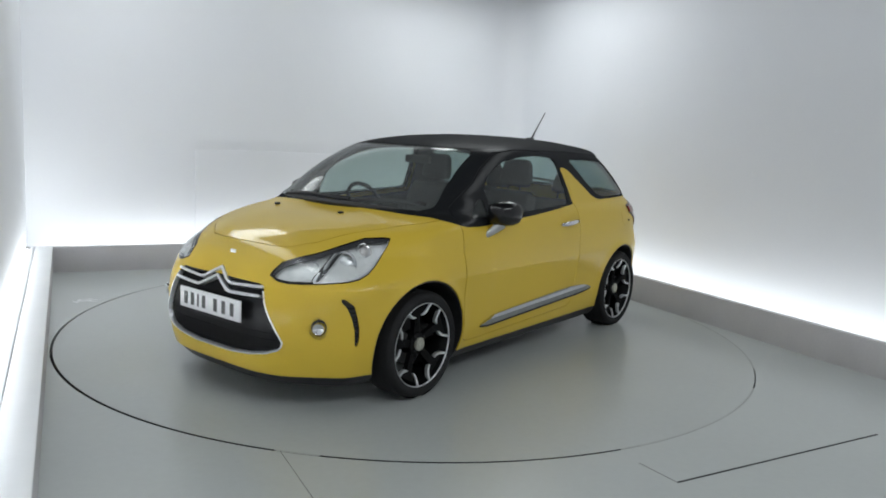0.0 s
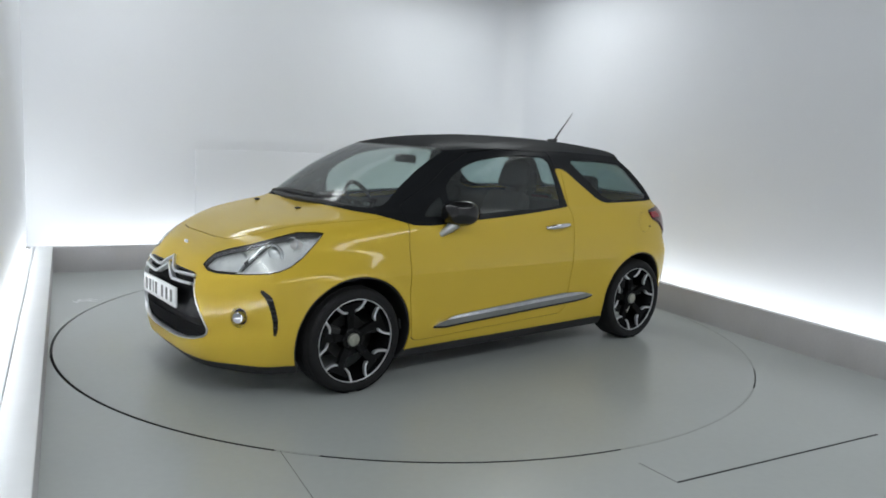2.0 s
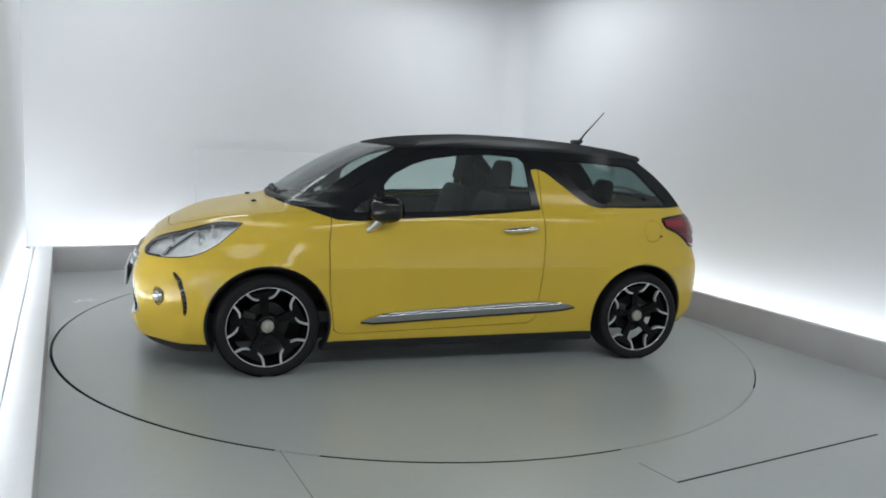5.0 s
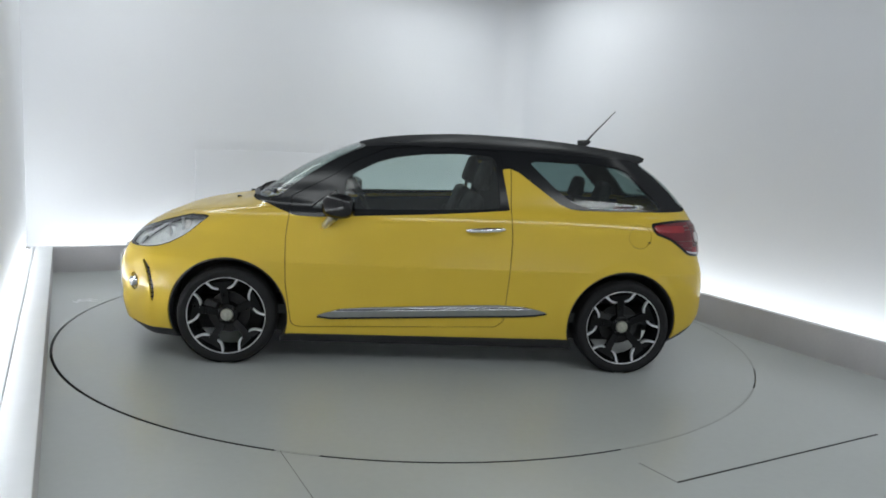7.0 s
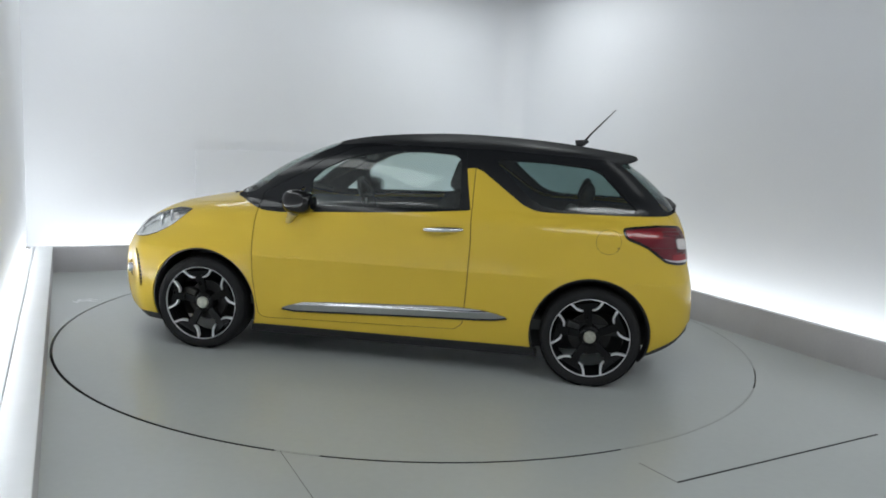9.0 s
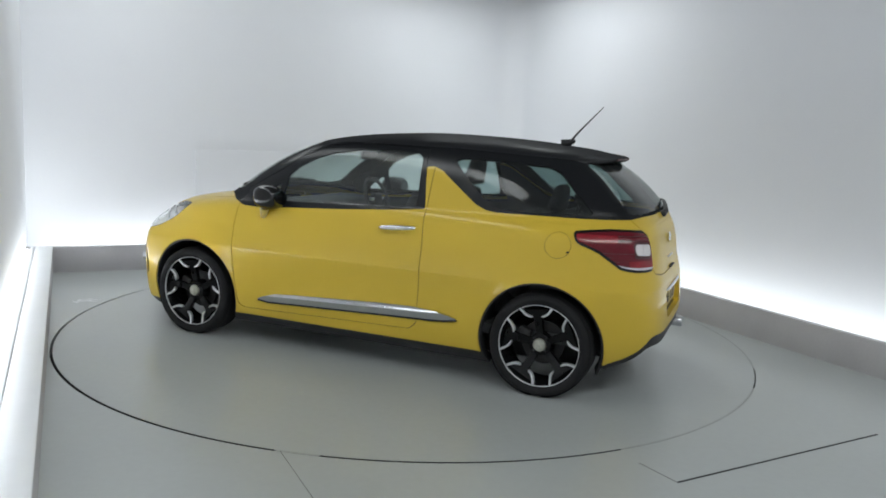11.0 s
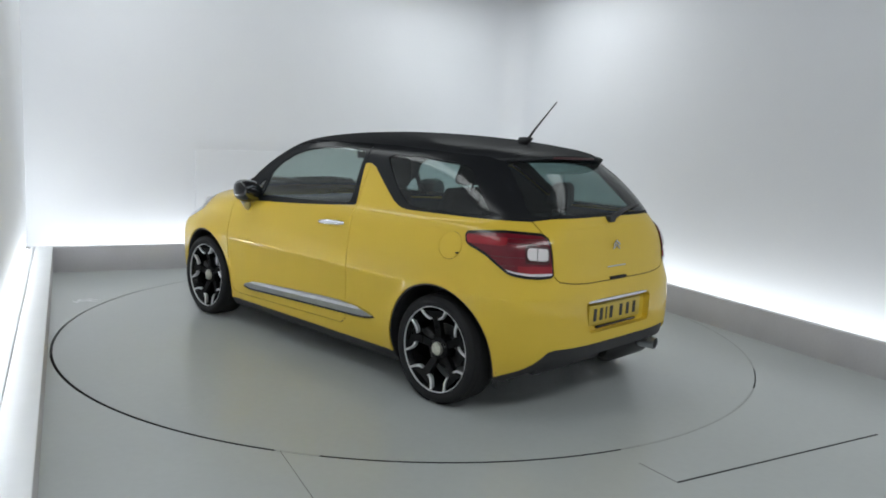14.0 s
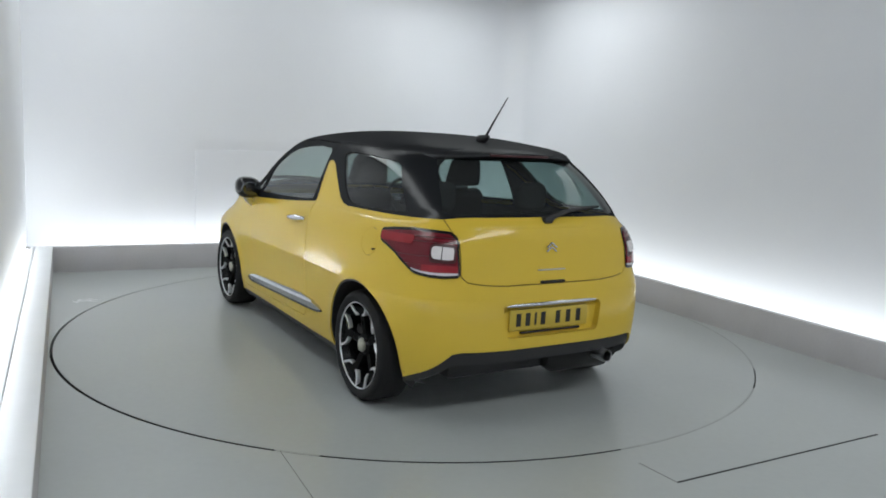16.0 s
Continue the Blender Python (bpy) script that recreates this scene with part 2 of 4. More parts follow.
def studio():
    bm = ring_plate(DISC + .008, 3.6, 7.4, 3.9, -.06, 0)
    bmesh.ops.rotate(bm, verts=bm.verts[:], cent=(0, 0, 0), matrix=Matrix.Rotation(TURN, 3, "Z"))
    bmesh.ops.translate(bm, verts=bm.verts[:], vec=(-.0045, -.0045, 0))
    floor = tagged(part("floor", bm, FLOOR_GREY, smooth=False), "grey painted smooth studio floor", "floor", kind="structure")
    bm = bmesh.new()
    bmesh.ops.create_circle(bm, cap_ends=True, segments=96, radius=DISC + .05, matrix=Matrix.Translation((0, 0, -.05)))
    tagged(part("pit_floor", bm, GAP, smooth=False), "dark shallow pit under the turntable", "pit", kind="structure")

    # service hatch in the floor beside the turntable: dark joints around it
    def joint(a, b, w=.006, colour=None):
        a, b = Vector((*a, 0)), Vector((*b, 0))
        d = (b - a).normalized()
        s = Vector((-d.y, d.x, 0)) * w / 2
        bm = bmesh.new()
        lo = [bm.verts.new(q) for q in (a - s, b - s, b + s, a + s)]
        hi = [bm.verts.new(q.co + Vector((0, 0, .0012))) for q in lo]
        bm.faces.new(hi)
        for k in range(4):
            bm.faces.new((lo[k], lo[(k + 1) % 4], hi[(k + 1) % 4], hi[k]))
        return part("floor_joint", bm, colour or GAP, floor, "thin dark joint between floor plates", smooth=False)
    joint((-.565, -2.375), (-.30, -2.93), .004, FADED)
    joint((1.08, -2.36), (1.195, -2.55), .004, FADED)
    joint((1.195, -2.55), (2.49, -1.885), .010)

    # pale scuff in the paint beside the turntable
    rnd = random.Random(5)
    for i in range(9):
        a, d, w = rnd.uniform(0, 6.28), rnd.uniform(.03, .11), rnd.uniform(.004, .012)
        c = Vector((-2.60 + rnd.uniform(-.05, .05), .32 + rnd.uniform(-.07, .07), .0008 + i * .0001))
        e, o = Vector((math.cos(a), math.sin(a), 0)) * d, Vector((-math.sin(a), math.cos(a), 0)) * w
        bm = bmesh.new()
        bm.faces.new([bm.verts.new(c + q) for q in (-e, -e * .3 - o, e * .5 - o * .6, e, e * .4 + o, -e * .5 + o * .7)])
        part("scuff", bm, CAP_WHITE, floor, "pale scuff in the floor paint", smooth=False)
    # the gap round the turntable is filled where its line fades: from, to (degrees), how much of its width
    for a0, a1, share in ((-104, -99, .93), (-65, -57, .95), (-57, -33, .8), (-33, -29, .90), (-18, 20, .93), (20, 118, .80), (118, 143, .55), (143, 168, .25)):
        bm = bmesh.new()
        steps = max(2, int((a1 - a0) / 2))
        wide = .011 * (1.0 if share > .9 else share)
        top = .0006 if share >= .8 else -.0012
        rows = []
        for i in range(steps + 1):
            a = radians(a0 + (a1 - a0) * i / steps)
            rows.append([bm.verts.new((q * math.cos(a), q * math.sin(a), z)) for q, z in ((DISC + .0075, -.03), (DISC + .0085 if share >= .8 else DISC + .0075, top), (DISC + .0075 - wide, top), (DISC + .0075 - wide, -.03))])
        for p, q in zip(rows, rows[1:]):
            for i in range(3):
                bm.faces.new((p[i], p[i + 1], q[i + 1], q[i]))
        part("joint_filling", bm, FILLER, floor, "grey filling in the round joint", smooth=False)

    t = .05
    room_box("plinth_back", PIT_L - .158, PIT_R + t, PIT_B, PIT_B + t, -.05, PLINTH, PLINTH_GREY, "low grey board plinth before the back wall", "plinth")
    room_box("plinth_right", PIT_R, PIT_R + t, PIT_F, PIT_B - .002, -.05, PLINTH, PLINTH_GREY, "low grey board plinth along the side wall", "plinth")
    room_box("plinth_front", PIT_L - .1, PIT_R + t, PIT_F - t, PIT_F - .002, -.05, PLINTH, PLINTH_GREY, "low grey board plinth before the front wall", "plinth")
    left = room_box("plinth_left", PIT_L - .170, PIT_L, PIT_F, 2.60, -.05, PLINTH - .004, PLINTH_GREY, "low plinth with a brightly lit white cap", "plinth", turn=LEFT)
    room_box("cap", PIT_L - .136, PIT_L + .004, PIT_F + .01, 2.595, PLINTH - .002, PLINTH + .012, CAP_WHITE, "white cap board", "", bevel=.004, parent=left, turn=LEFT)
    room_box("cap", PIT_L - .174, PIT_L - .141, PIT_F + .01, 2.595, PLINTH - .002, PLINTH + .012, CAP_WHITE, "narrow white cap board beside the wall", "", bevel=.003, parent=left, turn=LEFT)
    room_box("light_cover", PIT_L - .216, PIT_L - .175, -4.95, 2.55, PLINTH - .02, PLINTH - .004, LED, "glowing cover of the light strip", "", bevel=.003, parent=left, turn=LEFT)
    for one in left.children:
        one["kind"] = ""
    for n, a in (("wall_back", (WALL_L - .35, WALL_R + .15, WALL_B, WALL_B + .15)), ("wall_front", (WALL_L - .15, WALL_R + .15, WALL_F - .15, WALL_F)),
                 ("wall_right", (WALL_R, WALL_R + .15, WALL_F, WALL_B)), ("wall_left", (WALL_L - .15, WALL_L, WALL_F - .2, WALL_B))):
        room_box(n, *a, -.05, CEIL, WHITE, "plain white studio wall washed by hidden light strips", "wall", bevel=0, turn=LEFT if n == "wall_left" else TURN)
    room_box("ceiling", WALL_L - .45, WALL_R + .15, WALL_F - .15, WALL_B + .15, CEIL, CEIL + .1, DARK_CEILING, "dark grey studio ceiling", "ceiling", bevel=0)
    # rounded corner between back and right wall
    bm = bmesh.new()
    loops = []
    r = .26
    for z in (-.05, CEIL):
        loops.append([bm.verts.new(room(WALL_R - .001 - r + r * math.sin(q), WALL_B - .001 - r + r * math.cos(q), z)) for q in np.linspace(0, math.pi / 2, 17)])
    for k in range(16):
        bm.faces.new((loops[0][k], loops[0][k + 1], loops[1][k + 1], loops[1][k]))
    tagged(part("wall_corner", bm, WHITE), "rounded white corner between two studio walls", "wall", kind="structure")
    # a door panel 20 mm proud of the back wall, seen by the shadow above its edge
    room_box("wall_panel", -1.05, .55, WALL_B - .020, WALL_B + .01, .05, 1.165, WHITE, "white door panel slightly proud of the back wall", "wall panel", bevel=.002)


def turntable():
    bm = bmesh.new()
    n = 192
    top = [bm.verts.new(((DISC - .003) * math.cos(2 * math.pi * k / n), (DISC - .003) * math.sin(2 * math.pi * k / n), 0)) for k in range(n)]
    low = [bm.verts.new(((DISC - .003) * math.cos(2 * math.pi * k / n), (DISC - .003) * math.sin(2 * math.pi * k / n), -.045)) for k in range(n)]
    bm.faces.new(top)
    bm.faces.new(low[::-1])
    for k in range(n):
        bm.faces.new((low[k], low[(k + 1) % n], top[(k + 1) % n], top[k]))
    ob = tagged(new("turntable"), "large round grey turntable flush with the floor", "turntable")
    part("top_plate", bm, DISC_GREY, ob, "grey painted top plate", smooth=False)
    bm = bmesh.new()
    rings = [[bm.verts.new((q * math.cos(2 * math.pi * k / n), q * math.sin(2 * math.pi * k / n), z)) for k in range(n)] for q, z in ((DISC - .0025, -.044), (DISC - .0025, -.0003), (DISC, -.0003), (DISC, -.044))]
    for p, q in zip(rings, rings[1:]):
        for k in range(n):
            bm.faces.new((p[k], p[(k + 1) % n], q[(k + 1) % n], q[k]))
    part("edge_band", bm, GAP, ob, "dark steel edge band", smooth=False)
    return ob


# ---- skin of the car: outlines stacked by height ----
SKIN_ROWS = """
.125 1.925 -1.77 .750 4.0 4.6; .165 1.962 -1.80 .785 4.1 5.0; .20 1.98 -1.825 .802 4.1 5.2; .30 2.00 -1.858 .826 4.1 5.5
.42 2.008 -1.862 .838 4.1 5.8; .55 2.00 -1.852 .8495 4.0 6.0; .63 1.97 -1.840 .8585 3.9 6.0; .665 1.95 -1.833 .858 3.8 5.9
.74 1.89 -1.815 .8535 3.7 5.6; .80 1.815 -1.805 .849 3.6 5.6; .86 1.71 -1.795 .842 3.6 5.6; .905 1.59 -1.785 .8345 3.6 5.5
.936 1.45 -1.778 .826 3.6 5.3; .960 1.30 -1.770 .816 3.7 5.1; .985 1.19 -1.760 .801 4.0 4.9; 1.023 1.12 -1.743 .775 4.6 4.6
1.137 .955 -1.655 .730 5.0 4.3; 1.241 .785 -1.54 .685 5.0 4.1; 1.324 .61 -1.42 .638 5.0 4.0; 1.365 .50 -1.385 .602 4.8 4.0
1.392 .40 -1.30 .560 4.2 3.6; 1.415 .28 -1.13 .500 3.5 3.2; 1.435 .11 -.93 .420 3.0 3.0; 1.448 -.06 -.72 .310 2.6 2.8
1.455 -.17 -.54 .190 2.4 2.5; 1.458 -.30 -.40 .050 2.2 2.2"""


class Skin:
    """Points, normals and faces of a piece of the car's surface."""

    def __init__(self, v, n, f):
        self.v, self.n, self.f = v, n, f

    def cut(self, values):
        """Part the skin where values (one a point) change sign: (below zero, above)."""
        inside = values < 0
        v, n = list(self.v), list(self.n)
        made, low, high = {}, [], []
        flags = inside.tolist()
        for f in self.f:
            k = sum(flags[i] for i in f)
            if k == len(f):
                low.append(f)
            elif k == 0:
                high.append(f)
            else:
                a, b = [], []
                for i, j in zip(f, f[1:] + f[:1]):
                    (a if flags[i] else b).append(i)
                    if flags[i] != flags[j]:
                        key = (i, j) if i < j else (j, i)
                        if key not in made:
                            p, q = key
                            s = values[p] / (values[p] - values[q])
                            made[key] = len(v)
                            v.append(v[p] + (v[q] - v[p]) * s)
                            m = n[p] + (n[q] - n[p]) * s
                            n.append(m / np.linalg.norm(m))
                        a.append(made[key])
                        b.append(made[key])
                if len(a) > 2:
                    low.append(tuple(a))
                if len(b) > 2:
                    high.append(tuple(b))
        v, n = np.array(v), np.array(n)
        return Skin(v, n, low), Skin(v, n, high)

    def refine(self, values, times=1):
        """Quarter the faces near which values (a function of x, |y|, z) are below zero."""
        k = self
        for _ in range(times):
            near = values(k.v[:, 0], np.abs(k.v[:, 1]), k.v[:, 2]) < 0
            flags = near.tolist()
            v, n, f, made = list(k.v), list(k.n), [], {}

            def middle(ids):
                key = tuple(sorted(ids))
                if key not in made:
                    made[key] = len(v)
                    v.append(sum(k.v[i] for i in ids) / len(ids))
                    m = sum(k.n[i] for i in ids)
                    n.append(m / np.linalg.norm(m))
                return made[key]
            for q in k.f:
                if len(q) == 4 and any(flags[i] for i in q):
                    e = [middle((q[i], q[(i + 1) % 4])) for i in range(4)]
                    c = middle(q)
                    f += [(q[i], e[i], c, e[i - 1]) for i in range(4)]
                else:
                    f.append(q)
            k = Skin(np.array(v), np.array(n), f)
        return k

    def pieces(self):
        """The separate pieces of the skin."""
        root = {}

        def find(i):
            while root.setdefault(i, i) != i:
                root[i] = root[root[i]]
                i = root[i]
            return i
        for f in self.f:
            for i in f[1:]:
                root[find(i)] = find(f[0])
        groups = {}
        for f in self.f:
            groups.setdefault(find(f[0]), []).append(f)
        return [Skin(self.v, self.n, f) for f in groups.values() if len(f) > 5]

    def mesh(self, name, material, parent, label="", lift=0.0, rim=.012, shade=False):
        if not self.f:
            return None
        if callable(lift):
            lift = lift(self.v[:, 0], np.abs(self.v[:, 1]), self.v[:, 2])
        else:
            lift = np.full(len(self.v), lift)
        used = np.unique(np.concatenate([np.array(f) for f in self.f]))
        index = np.full(len(self.v), -1)
        index[used] = np.arange(len(used))
        v, n = self.v[used] + self.n[used] * lift[used][:, None], self.n[used]
        faces = [tuple(int(index[i]) for i in f) for f in self.f]
        if rim:
            count = {}
            for f in faces:
                for i, j in zip(f, f[1:] + f[:1]):
                    if (j, i) in count:
                        del count[(j, i)]
                    else:
                        count[(i, j)] = 1
            vs, ns = [v], [n]
            base = len(v)
            for i, j in count:
                side = np.cross(v[j] - v[i], n[i])
                length = np.linalg.norm(side)
                if length < 1e-9:
                    continue
                side = side / length * (1 if rim > 0 else -1)
                vs.append(np.array([v[i], v[j], v[j] - n[j] * rim, v[i] - n[i] * rim]))
                ns.append(np.array([side] * 4))
                faces.append((base + 1, base, base + 3, base + 2))
                base += 4
            v, n = np.concatenate(vs), np.concatenate(ns)
        return link(name, v, faces, material, parent, label, smooth=True, normals=None if shade else n)


def full_skin(per=10, around=440):
    r = np.array([[float(x) for x in row.split()] for row in SKIN_ROWS.replace("\n", ";").split(";") if row.strip()])
    m = np.zeros_like(r)
    m[1:-1], m[0], m[-1] = (r[2:] - r[:-2]) / 2, r[1] - r[0], r[-1] - r[-2]
    levels = []
    for i in range(len(r) - 1):
        for k in range(per):
            s = k / per
            levels.append((2 * s ** 3 - 3 * s * s + 1) * r[i] + (s ** 3 - 2 * s * s + s) * m[i] + (3 * s * s - 2 * s ** 3) * r[i + 1] + (s ** 3 - s * s) * m[i + 1])
    levels.append(r[-1])
    a = (np.arange(around) + .5) / around * 2 * np.pi
    c, s = np.cos(a), np.sin(a)
    grid = []
    for z, xf, xr, w, nf, nr in levels:
        n = np.where(c > 0, nf, nr)
        k = min(1, max(0, (z - .95) / .12))
        mid = (1 - k) * -.12 + k * (.45 * xf + .55 * xr)
        q = (np.abs(c) ** n + np.abs(s) ** n) ** (-1 / n)
        grid.append(np.stack([mid + np.where(c > 0, xf - mid, mid - xr) * c * q, w * s * q, np.full(around, z)], 1))
    g = np.array(grid)
    # full wings beside the slanted corners of nose and tail
    def step(q):
        q = np.clip(q, 0, 1)
        return q * q * (3 - 2 * q)
    wide = np.array([row[3] for row in levels])[:, None]
    x, y, z = g[..., 0], np.abs(g[..., 1]), g[..., 2]
    room_left = 1 - (y / wide) ** 8
    front = .085 * step((1.87 - x) / .20) * step((.80 - z) / .15) * (x > .6)
    back = .010 * step((x + 1.74) / .22) * step((1.06 - z) / .08) * (x < -.6)
    g[..., 1] += np.sign(g[..., 1]) * step((y - .35) / .2) * room_left * (front + back)
    # flared lips round the wheel arches
    for hub in (1.226, -1.229):
        d = np.hypot(g[..., 0] - hub, g[..., 2] - .30)
        g[..., 1] += np.sign(g[..., 1]) * (np.abs(g[..., 1]) > .5) * .011 * np.exp(-((d - .352) / .040) ** 2)
    du = np.roll(g, -1, 1) - np.roll(g, 1, 1)
    dv = np.empty_like(g)
    dv[1:-1], dv[0], dv[-1] = g[2:] - g[:-2], g[1] - g[0], g[-1] - g[-2]
    nn = np.cross(du, dv)
    nn /= np.maximum(np.linalg.norm(nn, axis=2, keepdims=True), 1e-9)
    f = []
    L = len(levels)
    for i in range(L - 1):
        o = i * around
        f += [(o + j, o + (j + 1) % around, o + around + (j + 1) % around, o + around + j) for j in range(around)]
    f.append(tuple((L - 1) * around + j for j in range(around)))
    return Skin(g.reshape(-1, 3), nn.reshape(-1, 3), f)


def shape(p, q, text):
    """Signed distance (inside below zero) of points (p, q) from the polygon in text."""
    poly = np.array([[float(x) for x in w.split(",")] for w in text.split()])
    poly[poly[:, 0] == 0, 0] = -1.0     # half outlines go on past the middle
    d = np.full(len(p), 1e9)
    inside = np.zeros(len(p), bool)
    for (ax, ay), (bx, by) in zip(poly, np.roll(poly, -1, 0)):
        ex, ey = bx - ax, by - ay
        t = np.clip(((p - ax) * ex + (q - ay) * ey) / (ex * ex + ey * ey + 1e-12), 0, 1)
        d = np.minimum(d, np.hypot(p - ax - t * ex, q - ay - t * ey))
        if ay != by:
            inside ^= ((ay > q) != (by > q)) & (p < ex * (q - ay) / ey + ax)
    return np.where(inside, -d, d)


def way(p, q, text):
    """Distance of points (p, q) from the open line in text."""
    line = [[float(x) for x in w.split(",")] for w in text.split()]
    d = np.full(len(p), 1e9)
    for (ax, ay), (bx, by) in zip(line, line[1:]):
        ex, ey = bx - ax, by - ay
        t = np.clip(((p - ax) * ex + (q - ay) * ey) / (ex * ex + ey * ey + 1e-12), 0, 1)
        d = np.minimum(d, np.hypot(p - ax - t * ex, q - ay - t * ey))
    return d


# ---- the car ----
BELT = "1.19,1.4 1.165,.999 1.10,.985 1.016,.975 .926,.948 .835,.922 .714,.919 .41,.940 .103,.958 -.207,.981 -.477,1.006 -.85,1.022 -1.2,1.026 -1.5,1.028 -1.64,1.03 -1.70,1.045 -1.80,1.045 -2.2,1.05 -2.2,1.6 1.19,1.6"
FIN = "-.425,1.252 -.475,1.258 -.53,1.236 -.614,1.176 -.699,1.115 -.783,1.057 -.85,1.030 -.949,1.018 -.949,.93 -.478,.93 -.470,1.004"
DOOR = ".87,1.03 .875,.914 .888,.792 .882,.513 .846,.263 .809,.238 -.419,.276 -.464,.319 -.48,.562 -.488,.816 -.478,1.02 -.42,1.262 -.42,1.30 .5,1.30 .87,1.03"
DOOR_GLASS = ".545,.975 .545,1.135 .483,1.198 .362,1.262 .239,1.300 .054,1.328 -.164,1.340 -.345,1.330 -.385,1.30 -.408,1.05 -.40,1.018 -.37,1.010 -.2,1.000 .2,.985"
QUARTERLIGHT = ".590,.972 .590,1.085 .66,1.045 .735,.985 .745,.968"
QUARTER_GLASS = "-.60,1.300 -.64,1.318 -.9,1.316 -1.17,1.298 -1.24,1.27 -1.35,1.16 -1.455,1.06 -1.45,1.045 -1.0,1.040 -.90,1.055 -.82,1.10 -.73,1.175"
SCREEN = "0,1.017 .45,1.012 .60,1.008 .640,1.025 .625,1.08 .592,1.19 .555,1.29 .53,1.342 .48,1.362 .40,1.368 0,1.374"
REAR_GLASS = "0,1.066 .44,1.062 .50,1.052 .565,1.06 .575,1.08 .53,1.20 .475,1.31 .45,1.332 0,1.336"
HEADLAMP = "-1.56,.693 -1.535,.720 -1.476,.758 -1.35,.788 -1.223,.811 -1.05,.850 -.889,.884 -.74,.888 -.685,.884 -.705,.850 -.737,.818 -.79,.760 -.851,.718 -.92,.695 -.998,.685 -1.15,.674 -1.284,.667 -1.42,.664 -1.501,.670"
TAILLAMP = ".588,.945 .606,.962 .70,.972 .864,.982 1.00,.980 1.133,.975 1.180,.953 1.197,.922 1.214,.84 1.226,.770 1.21,.756 1.12,.751 1.025,.753 .95,.760 .893,.769 .81,.811 .735,.852 .67,.875 .609,.893 .59,.912"
GRILLE = "0,.672 .10,.652 .32,.650 .350,.640 .375,.60 .41,.53 .485,.40 .498,.372 .490,.345 .47,.325 .40,.300 .30,.282 .15,.266 0,.262"
TAILGATE = "0,.706 .30,.709 .42,.717 .52,.733 .552,.766 .547,.924 .57,.985 .60,1.10 0,1.10"
BONNET = "0,1.79 .20,1.785 .32,1.765 .45,1.66 .60,1.35 .68,1.12 .715,.95 .715,.5 0,.5"
DIFFUSER = "0,.380 .30,.384 .45,.388 .56,.390 .60,.380 .66,.31 .70,.262 .745,.21 .76,.08 0,.08"
STRIPE = ".69,.318 .63,.345 .55,.366 .389,.380 -.234,.416 -.424,.423 -.60,.414 -.66,.405 -.735,.381 -.66,.366 -.555,.358 -.3,.348 .3,.322 .6,.308"
GILL = "1.750,.607 1.736,.604 1.704,.572 1.686,.50 1.676,.450 1.674,.40 1.682,.360 1.694,.362 1.700,.44 1.714,.505 1.732,.560 1.752,.590"
HUB_Z, TYRE_R, RIM_R = .298, .300, .236


